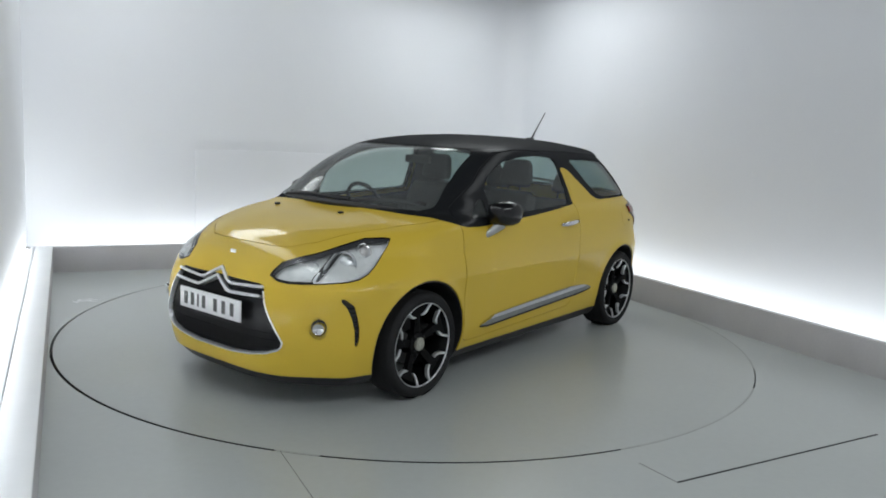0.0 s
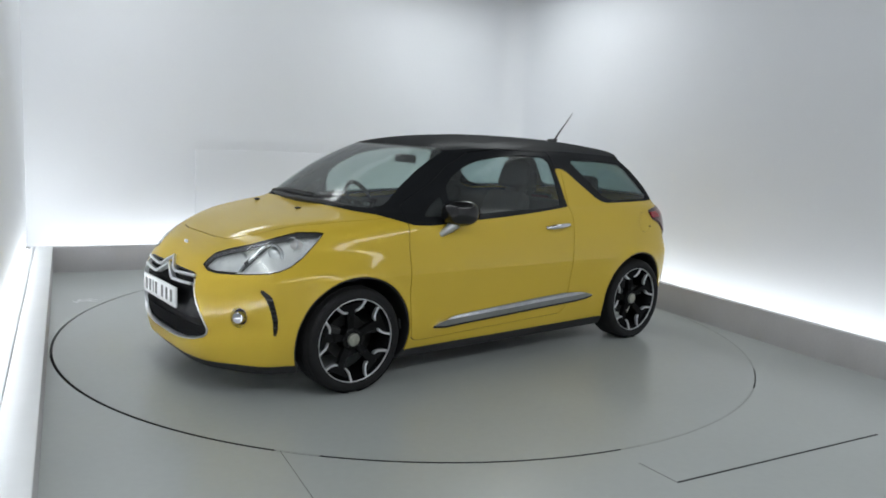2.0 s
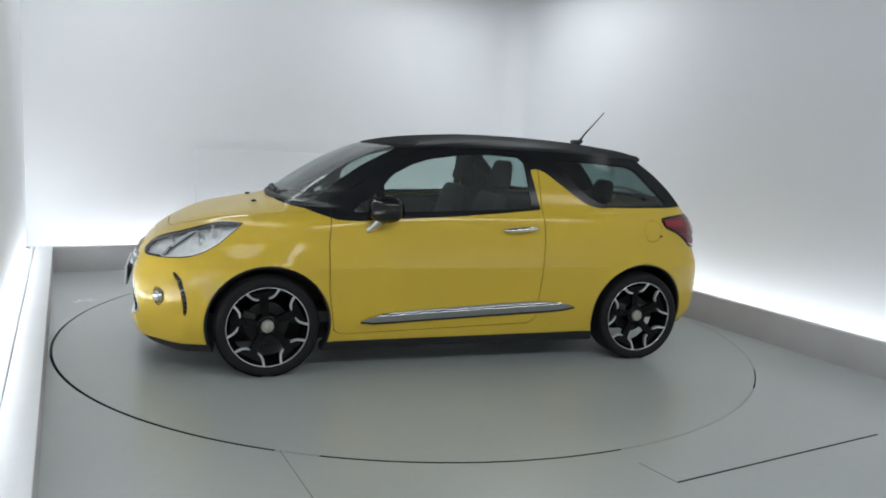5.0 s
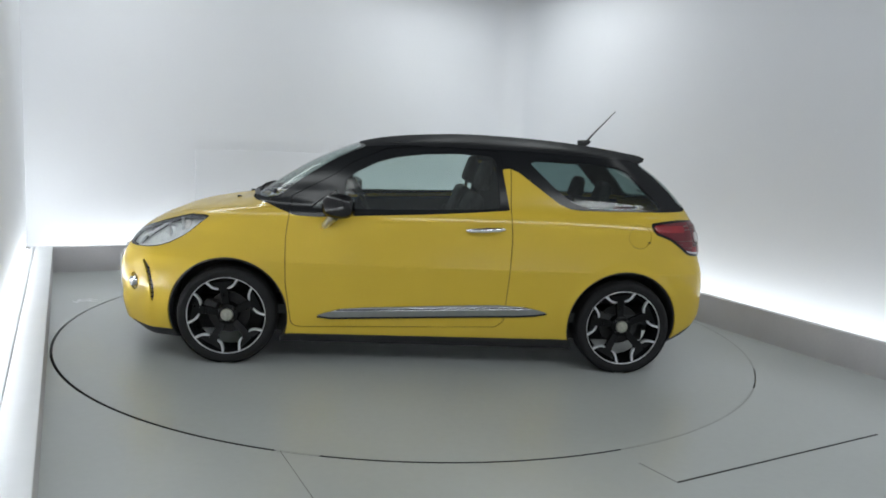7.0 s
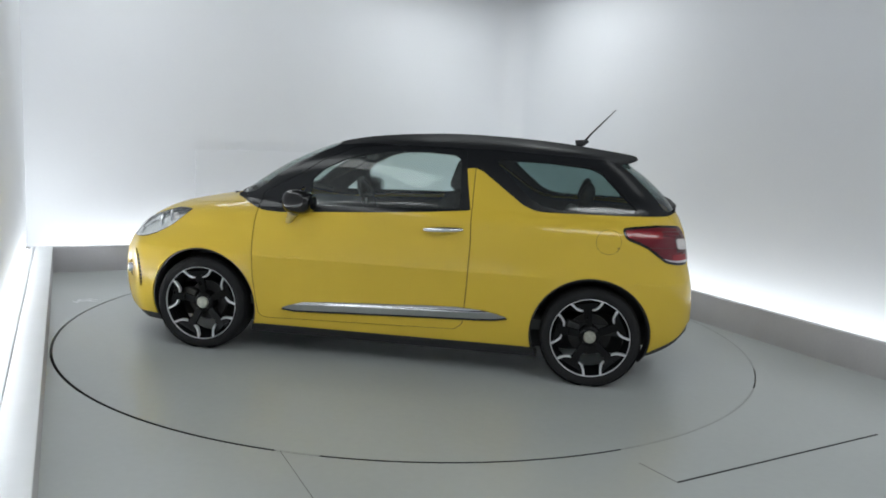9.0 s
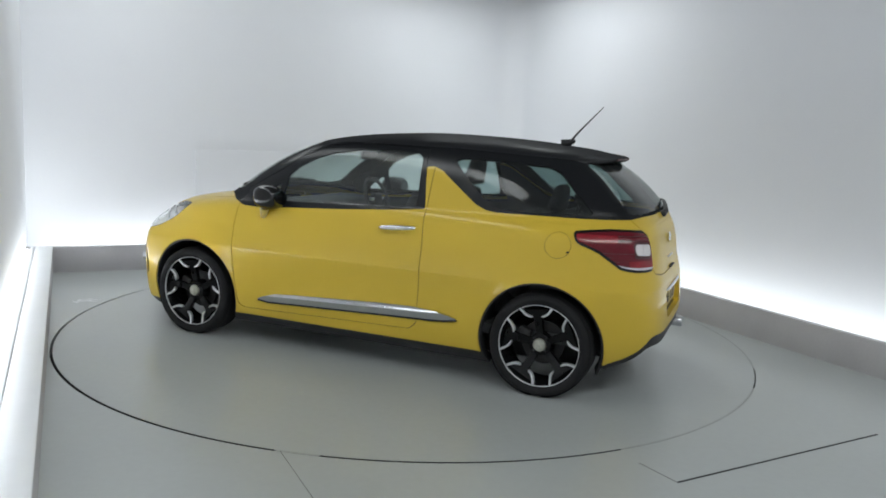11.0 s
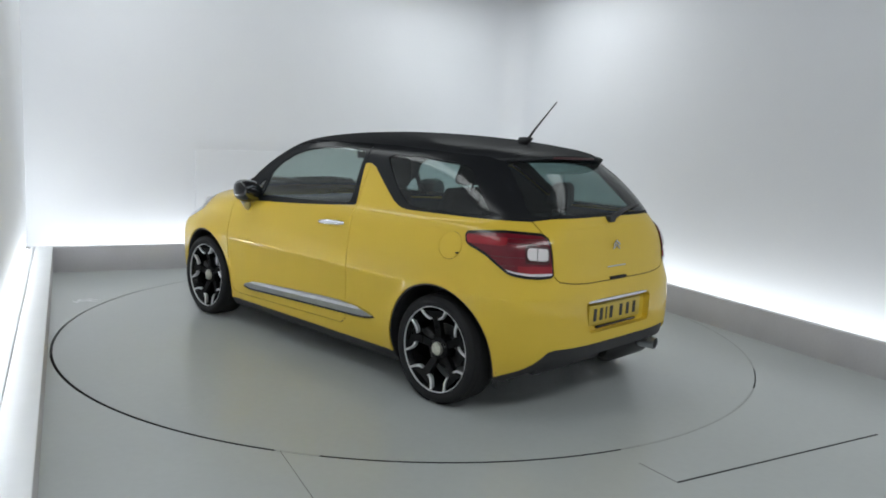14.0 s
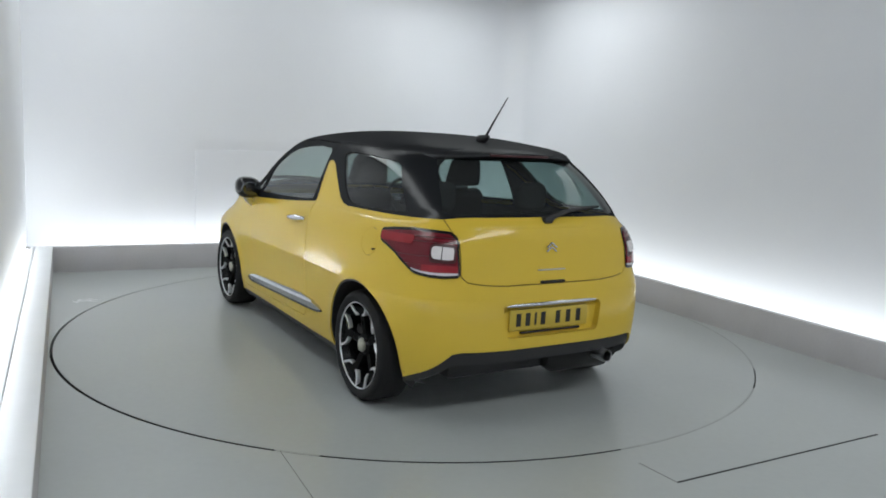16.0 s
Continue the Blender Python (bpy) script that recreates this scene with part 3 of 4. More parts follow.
def car_body(car):
    s = full_skin()
    # finer faces round the lamps, slots and mouldings
    s = s.refine(lambda x, y, z: np.minimum(np.maximum(shape(x, z, GILL), .45 - y), np.maximum(shape(x, z, STRIPE), .6 - y)) - .02, 2)
    s = s.refine(lambda x, y, z: np.minimum(np.abs(np.maximum(shape(y - x, z, HEADLAMP), 1.2 - x)), np.abs(np.maximum(shape(-x - y, z, TAILLAMP), x + 1.15))) - .02, 1)
    s = s.refine(lambda x, y, z: np.minimum(np.abs(np.maximum(shape(y, z, GRILLE), 1.5 - x)) - .02, np.maximum(shape(y, z, "0,.745 .36,.68 .36,.55 0,.55"), 1.8 - x)), 1)

    def xyz(k):
        return k.v[:, 0], np.abs(k.v[:, 1]), k.v[:, 2]

    def keep(k, f):
        return k.cut(f(*xyz(k)))

    def seam(k, f, half=.0026, colour=SHUT):
        """(inside, outside) with a dark sunken joint between."""
        a, rest = keep(k, lambda x, y, z: f(x, y, z) + half)
        mid, b = keep(rest, lambda x, y, z: f(x, y, z) - half)
        for one in mid.pieces():
            one.mesh("shut_line", colour, car, "dark shut line between panels", lift=-.006, rim=0)
        return a, b

    # patches that sit on the uncut skin
    def patch(name, material, f, lift, label="", rim=.012, parent=car, sides=(1, -1), base=None, shade=False):
        out = []
        for side in sides:
            k = (base or s).cut(f(*xyz(base or s)))[0]
            k = k.cut(-side * k.v[:, 1] + 0.0)[0] if 0 not in sides else k
            out.append(k.mesh(name, material, parent, label, lift, rim, shade))
        return out

    def stripe(x, y, z):
        return np.maximum(shape(x, z, STRIPE), .6 - y)
    # black strip stands in for the floor's dark reflection along the moulding
    patch("moulding_dark_edge", GLOSS_BLACK, lambda x, y, z: np.maximum(shape(x, z + .010, STRIPE) - .002, .6 - y), .007, "black strip for the dark reflection low on the moulding", .012)
    def ridge(x, y, z):
        low = np.interp(x, [-.735, -.555, -.3, .3, .6, .69], [.372, .358, .348, .322, .308, .314])
        up = np.clip((z - low) / .055, 0, 1)
        return .007 + .017 * np.minimum(up / .72, (1 - up) / .28 + .35).clip(0, 1)
    patch("side_moulding", DARK_CHROME, stripe, ridge, "polished silver moulding strip along the door", .02, shade=True)

    # wheel arches
    def arches(x, y, z):
        return np.maximum(np.minimum(np.hypot(x - 1.226, z - .30) - .351, np.hypot(x + 1.229, z - .30) - .351), .42 - y)
    gone, k = keep(s, arches)
    lip, k = keep(k, lambda x, y, z: arches(x, y, z) - .010)
    lip.mesh("arch_lip", TRIM, car, "dark wheel arch edge", -.008, .05)

    # black upper part and yellow lower part
    def upper(x, y, z):
        fin = np.maximum(shape(x, z, FIN), .4 - y)
        return np.maximum(shape(x, z, BELT), -fin)
    black, yellow = keep(k, upper)

    # ---- glass and pillars ----
    panes = [("windscreen", SCREEN_GLASS, lambda x, y, z: np.maximum(shape(y, z, SCREEN), .15 - x), "raked clear windscreen"),
             ("rear_window", PRIVACY, lambda x, y, z: np.maximum(shape(y, z, REAR_GLASS), x + 1.2), "tinted rear window")]
    sides = [("door_glass", GLASS, lambda x, y, z: np.maximum(shape(x, z, DOOR_GLASS), .35 - y), "clear door window"),
             ("quarterlight", GLASS, lambda x, y, z: np.maximum(shape(x, z, QUARTERLIGHT), .35 - y), "small front quarterlight"),
             ("quarter_window", PRIVACY, lambda x, y, z: np.maximum(shape(x, z, QUARTER_GLASS), .35 - y), "tinted rear side window")]
    for name, material, f, label in panes:
        pane, black = keep(black, f)
        pane.mesh(name, material, car, label, -.004, 0).visible_shadow = False
    for name, material, f, label in sides:
        pane, black = keep(black, f)
        for side in (1, -1):
            pane.cut(-side * pane.v[:, 1])[0].mesh(name, material, car, label, -.005, 0).visible_shadow = False
    inner, black = seam(black, lambda x, y, z: np.maximum(shape(x, z, DOOR.replace(".5,1.30 .87,1.03", ".05,1.372 .30,1.345 .50,1.255 .62,1.17 .87,1.03").replace("-.42,1.30", "-.41,1.36")), .35 - y), .002, GAP)
    for side in (1, -1):
        inner.cut(-side * inner.v[:, 1])[0].mesh("window_frame", PILLAR_BLACK, car, "gloss black door window frame")
    pillars, black = keep(black, lambda x, y, z: z - np.interp(x, [-1.6, -1.25, -.6, .2, .5, 1.0], [1.30, 1.345, 1.372, 1.372, 1.345, 1.10]))
    for one in pillars.pieces():
        one.mesh("pillar", PILLAR_BLACK, car, "gloss black pillar and window surround", 0, .02)
    black.mesh("roof", ROOF_BLACK, car, "black painted roof", 0, .02)

    # ---- yellow panels ----
    def headlamp(x, y, z):
        return np.maximum(shape(y - x, z, HEADLAMP), 1.2 - x)

    def taillamp(x, y, z):
        return np.maximum(shape(-x - y, z, TAILLAMP), x + 1.15)

    def grille(x, y, z):
        return np.maximum(shape(y, z, GRILLE), 1.5 - x)
    lamp, yellow = keep(yellow, headlamp)
    for side in (1, -1):
        one = lamp.cut(-side * lamp.v[:, 1])[0]
        edge, core = one.cut(-headlamp(*xyz(one)) - .013)
        rim, edge = edge.cut(-headlamp(*xyz(edge)) - .005)
        bowl = rim.mesh("headlamp", GLOSS_BLACK, car, "headlamp with clear lens and bright reflectors", .001, .03)
        ax = np.abs(edge.v[:, 1]) - edge.v[:, 0]
        top, edge = edge.cut(np.interp(ax, [-1.56, -1.47, -1.22, -.90, -.69], [.712, .742, .772, .842, .872]) - edge.v[:, 2])
        top.mesh("brow_rim", BROW, bowl, "dark grey upper lamp edge", -.001, .06)
        ax = np.abs(edge.v[:, 1]) - edge.v[:, 0]
        wedge, edge = edge.cut(ax + 1.245)
        wedge.mesh("lamp_corner", GLOSS_BLACK, bowl, "black inner lamp corner", -.001, .06)
        edge.mesh("lamp_rim", BRIGHT, bowl, "silver lower rim", -.001, .06)
        core.mesh("lens", LENS, bowl, "clear lens", .004, 0).visible_shadow = False
        core.mesh("reflector", REFLECTOR, bowl, "bright reflector", -.022, 0)
        top, rest = core.cut(np.abs(shape(*(lambda x, y, z: (y - x, z))(*xyz(core)), "-1.27,.60 -1.24,.69 -1.02,.87 -.6,.95 -.6,.60")) - .008)
        dark, rest = core.cut(np.abs(shape(*(lambda x, y, z: (y - x, z))(*xyz(core)), "-1.27,.60 -1.24,.69 -1.02,.87 -.6,.95 -.6,.60")) - .020)
        # dark band added behind the divider, so that it stands out from the reflector
        for bit in dark.pieces():
            bit.mesh("divider_backing", BROW, bowl, "dark band added behind the divider for contrast", -.014, 0)
        for bit in top.pieces():
            bit.mesh("divider", BRIGHT, bowl, "silver divider between the lamp chambers", .000, .03)
        eyebrow, rest = core.cut(shape(*(lambda x, y, z: (y - x, z))(*xyz(core)), "-1.53,.690 -1.47,.734 -1.35,.762 -1.22,.783 -1.05,.822 -.888,.854 -.72,.862 -.60,.87 -1.2,.97 -1.65,.85") * 1.0)
        eyebrow.mesh("brow", BROW, bowl, "dark grey upper lamp edge", .0015, 0)
        c = Vector((1.595, .585 * side, .745))
        for where, r, mtl in ((c, .062, BRIGHT), (c + Vector((.135, -.105 * side, -.03)), .045, SATIN), (c + Vector((-.09, .045 * side, .07)), .035, CLEAR_BLOCK)):
            bm = bmesh.new()
            bmesh.ops.create_uvsphere(bm, u_segments=24, v_segments=14, radius=r)
            bmesh.ops.translate(bm, verts=bm.verts[:], vec=where)
            part("bulb_bowl", bm, mtl, bowl, "round lamp bowl")
            bm = lathe([(r * .98, 0), (r * 1.12, .004), (r * 1.12, .012), (r * .98, .016)], 32)
            bmesh.ops.rotate(bm, verts=bm.verts[:], cent=(0, 0, 0), matrix=Matrix.Rotation(radians(-70 * side), 3, "Z"))
            bmesh.ops.translate(bm, verts=bm.verts[:], vec=where + Vector((.02, .008 * side, .01)))
            part("bowl_ring", bm, SATIN, bowl)
    lamp, yellow = keep(yellow, taillamp)
    for side in (1, -1):
        one = lamp.cut(-side * lamp.v[:, 1])[0]
        edge, core = one.cut(-taillamp(*xyz(one)) - .0145)
        rear = edge.mesh("tail_lamp", GLOSS_BLACK, car, "red tail lamp with a dark edge", .004, .04)

        def az(k):
            x, y, z = xyz(k)
            return -x - y, z
        low, core = core.cut(shape(*az(core), ".70,.70 .70,.850 .80,.822 .86,.797 .94,.784 1.05,.779 1.3,.781 1.3,.70"))
        low.mesh("reversing_strip", PINK_STRIP, rear, "pale clear lower lens strip", .010, .012)
        frame_in, core = core.cut(shape(*az(core), "1.012,.828 1.004,.905 1.03,.918 1.172,.914 1.186,.90 1.190,.835 1.175,.824"))
        block, frame_in = frame_in.cut(shape(*az(frame_in), "1.026,.846 1.020,.895 1.04,.904 1.160,.900 1.170,.892 1.172,.848 1.16,.840"))
        frame_in.mesh("block_frame", DARK_RED, rear, "dark red frame round the clear block", .006, .008)
        for half in (block.cut(az(block)[0] - 1.090)[0], block.cut(1.096 - az(block)[0])[0]):
            half.mesh("clear_block", CLEAR_BLOCK, rear, "pale clear lens block", .014, .016)
        top, core = core.cut(.945 - core.v[:, 2])
        top.mesh("upper_lens", RED, rear, "deep red upper lens", .008, .01)
        wing, core = core.cut(np.maximum(az(core)[0] - .885, .905 - core.v[:, 2]))
        wing.mesh("indicator_lens", RED_LIGHT, rear, "bright red lens", .012, .012)
        foot, core = core.cut(np.maximum(core.v[:, 2] - .815, .96 - az(core)[0]))
        foot.mesh("lower_lens", RED_LIGHT, rear, "bright red lower lens", .010, .012)
        lines = core.cut(np.abs((core.v[:, 2] - .80) % .022 - .011) - .0016)[0]
        for one in lines.pieces():
            one.mesh("lens_rib", DARK_RED, rear, "dark rib in the lens", .0105, .003)
        core.mesh("brake_lens", RED, rear, "deep red lens", .008, .01)
    face, yellow = keep(yellow, grille)
    edge, core = face.cut(-grille(*xyz(face)) - .0075)
    low_edge, top_edge = edge.cut(edge.v[:, 2] - .618)
    grill = core.mesh("grille", GRILLE_BLACK, car, "gloss black front grille with chrome surround", -.02, .0)
    low_edge.mesh("surround", BRIGHT, grill, "chrome surround", .004, .03)
    top_edge.mesh("upper_edge", GLOSS_BLACK, grill, "black upper edge", .002, .03)
    for text in (".352,.634 .13,.622 .10,.628 0,.685", ".352,.590 .14,.582 .11,.588 0,.645"):
        bar = keep(s, lambda x, y, z: np.maximum(way(y, z, text) - .0068, 1.7 - x))[0]
        bar.mesh("chrome_bar", BRIGHT, grill, "chrome bar with a raised chevron", .014, .03)
    for z in (.29, .33, .37, .41, .45):
        bar, rest = core.cut(np.abs(core.v[:, 2] - z) - .003)
        for one in bar.pieces():
            one.mesh("grille_slat", GRILLE_BLACK, grill, "", -.017, .01)
    gill, yellow = keep(yellow, lambda x, y, z: np.maximum(shape(x, z, GILL), .45 - y))
    for side in (1, -1):
        g = gill.cut(-side * gill.v[:, 1])[0].mesh("bumper_gill", TRIM, car, "black curved light slot in the bumper", -.012, -.012)
        for zz in (.385, .41, .435, .46, .485, .51, .535, .56):
            bar = gill.cut(-side * gill.v[:, 1])[0]
            bar = bar.cut(np.abs(bar.v[:, 2] - zz) - .0035)[0]
            bar.mesh("gill_rib", GLOSS_BLACK, g, "", -.003, .008)
    fog, yellow = keep(yellow, lambda x, y, z: np.maximum(np.hypot((y - x) + 1.194, (z - .454) * 1.15) - .066, 1.5 - x))
    for side in (1, -1):
        one = fog.cut(-side * fog.v[:, 1])[0]
        lamp_f = one.mesh("fog_lamp", TRIM, car, "small round fog lamp in a dark recess", -.030, -.03)
        one.mesh("lens", LENS, lamp_f, "clear lens", -.004, 0).visible_shadow = False
        ring = one.cut(-np.hypot((np.abs(one.v[:, 1]) - one.v[:, 0]) + 1.194, (one.v[:, 2] - .454) * 1.15) + .055)[0]
        ring.mesh("bezel", PAINT, lamp_f, "yellow bezel", -.008, .02)
        bm = lathe([(.001, .004), (.018, .010), (.028, .016), (.031, .012), (.031, -.03)], 24)
        bmesh.ops.rotate(bm, verts=bm.verts[:], cent=(0, 0, 0), matrix=Matrix.Rotation(radians(-55 * side), 3, "Z"))
        bmesh.ops.translate(bm, verts=bm.verts[:], vec=(1.832, .638 * side, .454))
        part("bulb", bm, CHROME, lamp_f, "chrome lamp bowl")

    low, yellow = keep(yellow, lambda x, y, z: z - np.interp(x, [-1.0, 1.0, 1.5, 2.1], [.205, .192, .19, .185]) + np.where((x < -1.3), .1, 0))
    low.mesh("lower_trim", TRIM, car, "black lower edge of sills and bumper", -.006, .03)
    gone, yellow = keep(yellow, lambda x, y, z: np.maximum(z - .185, x + 1.3))
    diff, yellow = keep(yellow, lambda x, y, z: np.maximum(shape(y, z, DIFFUSER), x + 1.35))
    gone, diff = keep(diff, lambda x, y, z: z - np.interp(y, [0, .4, .55, .60, .66, .70, .8], [.315, .315, .320, .310, .240, .195, .10]))
    diff.mesh("diffuser", TRIM, car, "black rear diffuser under the bumper", -.012, .04)

    door, yellow = seam(yellow, lambda x, y, z: np.maximum(shape(x, z, DOOR.replace("-.42,1.262 -.42,1.30", "-.478,1.30")), .4 - y))
    for side in (1, -1):
        door.cut(-side * door.v[:, 1])[0].mesh("door", PAINT, car, "yellow door panel")
    nook, yellow = keep(yellow, lambda x, y, z: np.maximum(shape(y, z, "0,.614 .31,.608 .330,.588 .305,.455 .285,.442 0,.436"), x + 1.5))
    nook.mesh("plate_recess", PAINT, car, "shallow recess for the number plate", -.038, -.038)
    gate, yellow = seam(yellow, lambda x, y, z: np.maximum(shape(y, z, TAILGATE), x + 1.45))
    gate.mesh("tailgate", PAINT, car, "yellow tailgate panel")
    hood, yellow = seam(yellow, lambda x, y, z: np.maximum(shape(y, x, BONNET), .70 - z), .0022)
    hood.mesh("bonnet", PAINT, car, "yellow bonnet")
    flap, yellow = yellow.cut(np.maximum(np.hypot(yellow.v[:, 0] + 1.297, yellow.v[:, 2] - .878) - .074, .4 - yellow.v[:, 1]))
    ring, flap = flap.cut(-np.hypot(flap.v[:, 0] + 1.297, flap.v[:, 2] - .878) + .0715)
    flap.mesh("fuel_flap", PAINT, car, "round fuel flap")
    part("flap_notch", box(-1.362, -1.350, .815, .834, .842, .850, .003), GAP, car, "small dark finger notch")
    ring.mesh("shut_line", SHUT, car, "thin round shut line", -.005, 0)
    # bumpers, wings and quarters
    nose, yellow = keep(yellow, lambda x, y, z: np.maximum(1.50 - x, z - .66 - (1.9 - x) * .05))
    nose.mesh("front_bumper", PAINT, car, "yellow front bumper")
    tail, yellow = keep(yellow, lambda x, y, z: np.maximum(x + 1.50, z - .735))
    tail.mesh("rear_bumper", PAINT, car, "yellow rear bumper")
    for side in (1, -1):
        half = yellow.cut(-side * yellow.v[:, 1])[0]
        front, back = half.cut(.2 - half.v[:, 0])
        front.mesh("front_wing", PAINT, car, "yellow front wing")
        back.mesh("rear_quarter", PAINT, car, "yellow rear quarter with a pointed fin")
    # cabin lining inside the panels
    lining = keep(s, arches)[1]
    lower, rest = keep(lining, lambda x, y, z: shape(x, z, BELT) * -1)
    lower, rest = keep(lower, lambda x, y, z: np.maximum(z - np.interp(x, [-1.2, -.5, .3, .8], [1.050, 1.028, .97, .94]), np.maximum(x - 1.25, -1.60 - x)))
    lower.mesh("cabin_lining", LINING, car, "dark cabin lining", -.045, 0)
    inside, rest = keep(s, lambda x, y, z: np.maximum(shape(x, z, FIN), .4 - y))
    for side in (1, -1):
        inside.cut(-side * inside.v[:, 1])[0].mesh("pillar_lining", LINING, car, "dark pillar lining", -.03, 0)


def wheel(car, x, side):
    at = Matrix.Translation((x, .742 * side, HUB_Z)) @ Matrix.Rotation(0 if side > 0 else math.pi, 4, "Z")

    def put(bm):
        bmesh.ops.transform(bm, matrix=at, verts=bm.verts[:])
        return bm
    hub = new("wheel")
    hub.parent = car
    w = .100
    prof = [(RIM_R - .004, -.085), (RIM_R + .006, -.098), (.265, -w - .004), (.284, -w + .004), (.294, -w + .018), (.299, -.06), (TYRE_R, 0), (.299, .06), (.294, w - .018),
            (.285, w - .006), (.278, w), (.270, w + .004), (.262, w + .003), (RIM_R + .008, .098), (RIM_R - .004, .088)]
    part("tyre", put(lathe(prof, 96)), RUBBER, hub, "low profile black tyre")
    bm = lathe([(.299, -.085), (.3005, -.055), (.3005, -.052), (.296, -.050), (.296, -.046), (.301, -.044), (.301, -.004), (.296, -.002), (.296, .002), (.301, .004), (.301, .044), (.296, .046), (.296, .05), (.3005, .052), (.3005, .055), (.299, .085)], 96)
    part("tread", put(bm), RUBBER, hub, "grooved tread")
    part("rim", put(lathe([(RIM_R - .001, .090), (RIM_R, .0935), (RIM_R - .002, .0945), (RIM_R - .004, .093), (RIM_R - .0055, .086)], 96)), ALLOY, hub, "thin machined silver rim edge")
    part("barrel", put(lathe([(RIM_R - .005, .087), (RIM_R - .018, .06), (RIM_R - .03, .0), (RIM_R - .02, -.08)], 64)), SPOKE_BLACK, hub, "black rim barrel")
    part("brake_disc", put(lathe([(.06, -.015), (.128, -.015), (.128, -.035), (.06, -.035)], 48)), STEEL, hub, "steel brake disc")
    bm = box(-.04, .04, -.03, .035, .075, .155, .012)
    bmesh.ops.rotate(bm, verts=bm.verts[:], cent=(0, 0, 0), matrix=Matrix.Rotation(radians(70), 3, "Y"))
    part("brake_caliper", put(bm), STEEL, hub, "grey brake caliper")
    bm = lathe([(.001, .062), (.05, .060), (.062, .052), (.066, .03), (.066, -.02)], 40)
    part("hub", put(bm), SPOKE_BLACK, hub, "black wheel hub")
    part("hub_cap", put(lathe([(.001, .078), (.024, .0775), (.034, .074), (.038, .066), (.038, .055)], 32)), CAP, hub, "dull silver hub cap")

    def polar(r, deg, y):
        a = radians(deg)
        return Vector((r * math.sin(a), y, r * math.cos(a)))
    for k in range(4):
        bm = lathe([(.001, .012), (.007, .011), (.008, .004), (.008, -.004)], 12)
        bmesh.ops.translate(bm, verts=bm.verts[:], vec=polar(.047, 45 + 90 * k, .058))
        part("wheel_bolt", put(bm), STEEL, hub)
    for k in range(5):
        mid = 8 + 72 * k
        # a spoke that spreads into the rim
        left = [(.05, 22), (.10, 12), (.155, 8.5), (.168, 11), (.180, 17), (.203, 21), (.229, 25)]
        outline = [polar(r, mid + d, 0) for r, d in left] + [polar(r, mid - d, 0) for r, d in left[::-1]]
        depth = [.045 + (r - .05) * .16 for r, _ in left] + [.045 + (r - .05) * .16 for r, _ in left[::-1]]
        bm = bmesh.new()
        n = len(left)
        hi = [bm.verts.new(q + Vector((0, d, 0))) for q, d in zip(outline, depth)]
        lo = [bm.verts.new(q + Vector((0, d - .03, 0))) for q, d in zip(outline, depth)]
        for i in range(n - 1):
            j = 2 * n - 1 - i
            bm.faces.new((hi[i], hi[i + 1], hi[j - 1], hi[j]))
            bm.faces.new((lo[j], lo[j - 1], lo[i + 1], lo[i]))
        for i in range(2 * n):
            j = (i + 1) % (2 * n)
            bm.faces.new((hi[j], hi[i], lo[i], lo[j]))
        part("spoke", put(bm), SPOKE_BLACK, hub, "gloss black spoke", angle=25)
        for sg in (1, -1):
            line = [(.231, 23.5), (.215, 22.5), (.199, 21), (.185, 18.8), (.175, 15.8), (.169, 12.5), (.166, 9.0)]
            half = [.0082, .0070, .0066, .0072, .0072, .0060, .0030]
            pts = [polar(r, mid + sg * d, .052 + (r - .05) * .165) for r, d in line]
            bm = bmesh.new()
            prev = None
            for i, q in enumerate(pts):
                d = (pts[min(i + 1, 6)] - pts[max(i - 1, 0)]).normalized()
                nrm = Vector((d.z, 0, -d.x)) * half[i]
                ring = [bm.verts.new(q + nrm), bm.verts.new(q + nrm * .6 + Vector((0, .004, 0))), bm.verts.new(q - nrm * .6 + Vector((0, .004, 0))),
                        bm.verts.new(q - nrm), bm.verts.new(q - nrm - Vector((0, .02, 0))), bm.verts.new(q + nrm - Vector((0, .02, 0)))]
                if prev:
                    for a in range(6):
                        bm.faces.new((prev[a], prev[(a + 1) % 6], ring[(a + 1) % 6], ring[a]))
                else:
                    bm.faces.new(ring)
                prev = ring
            bm.faces.new(prev[::-1])
            part("spoke_edge", put(bm), ALLOY, hub, "machined silver spoke edge", angle=30)
    # dark liner of the arch
    bm = bmesh.new()
    loops = []
    def reach(xx):
        q = (xx + .12) / (2.14 if xx > 0 else -1.83)
        return .845 * (1 - q ** 5) ** .2 - .03
    for inner in (False, True):
        loops.append([])
        for a in np.linspace(-.15, math.pi + .15, 40):
            xx = x + .372 * math.cos(a)
            loops[-1].append(bm.verts.new((xx, .42 * side if inner else reach(xx) * side, .30 + .372 * math.sin(a))))
    for i in range(39):
        bm.faces.new((loops[0][i], loops[0][i + 1], loops[1][i + 1], loops[1][i]))
    bm.faces.new(loops[1])
    part("arch_liner", bm, TRIM, car, "black wheel arch liner")
    return hub


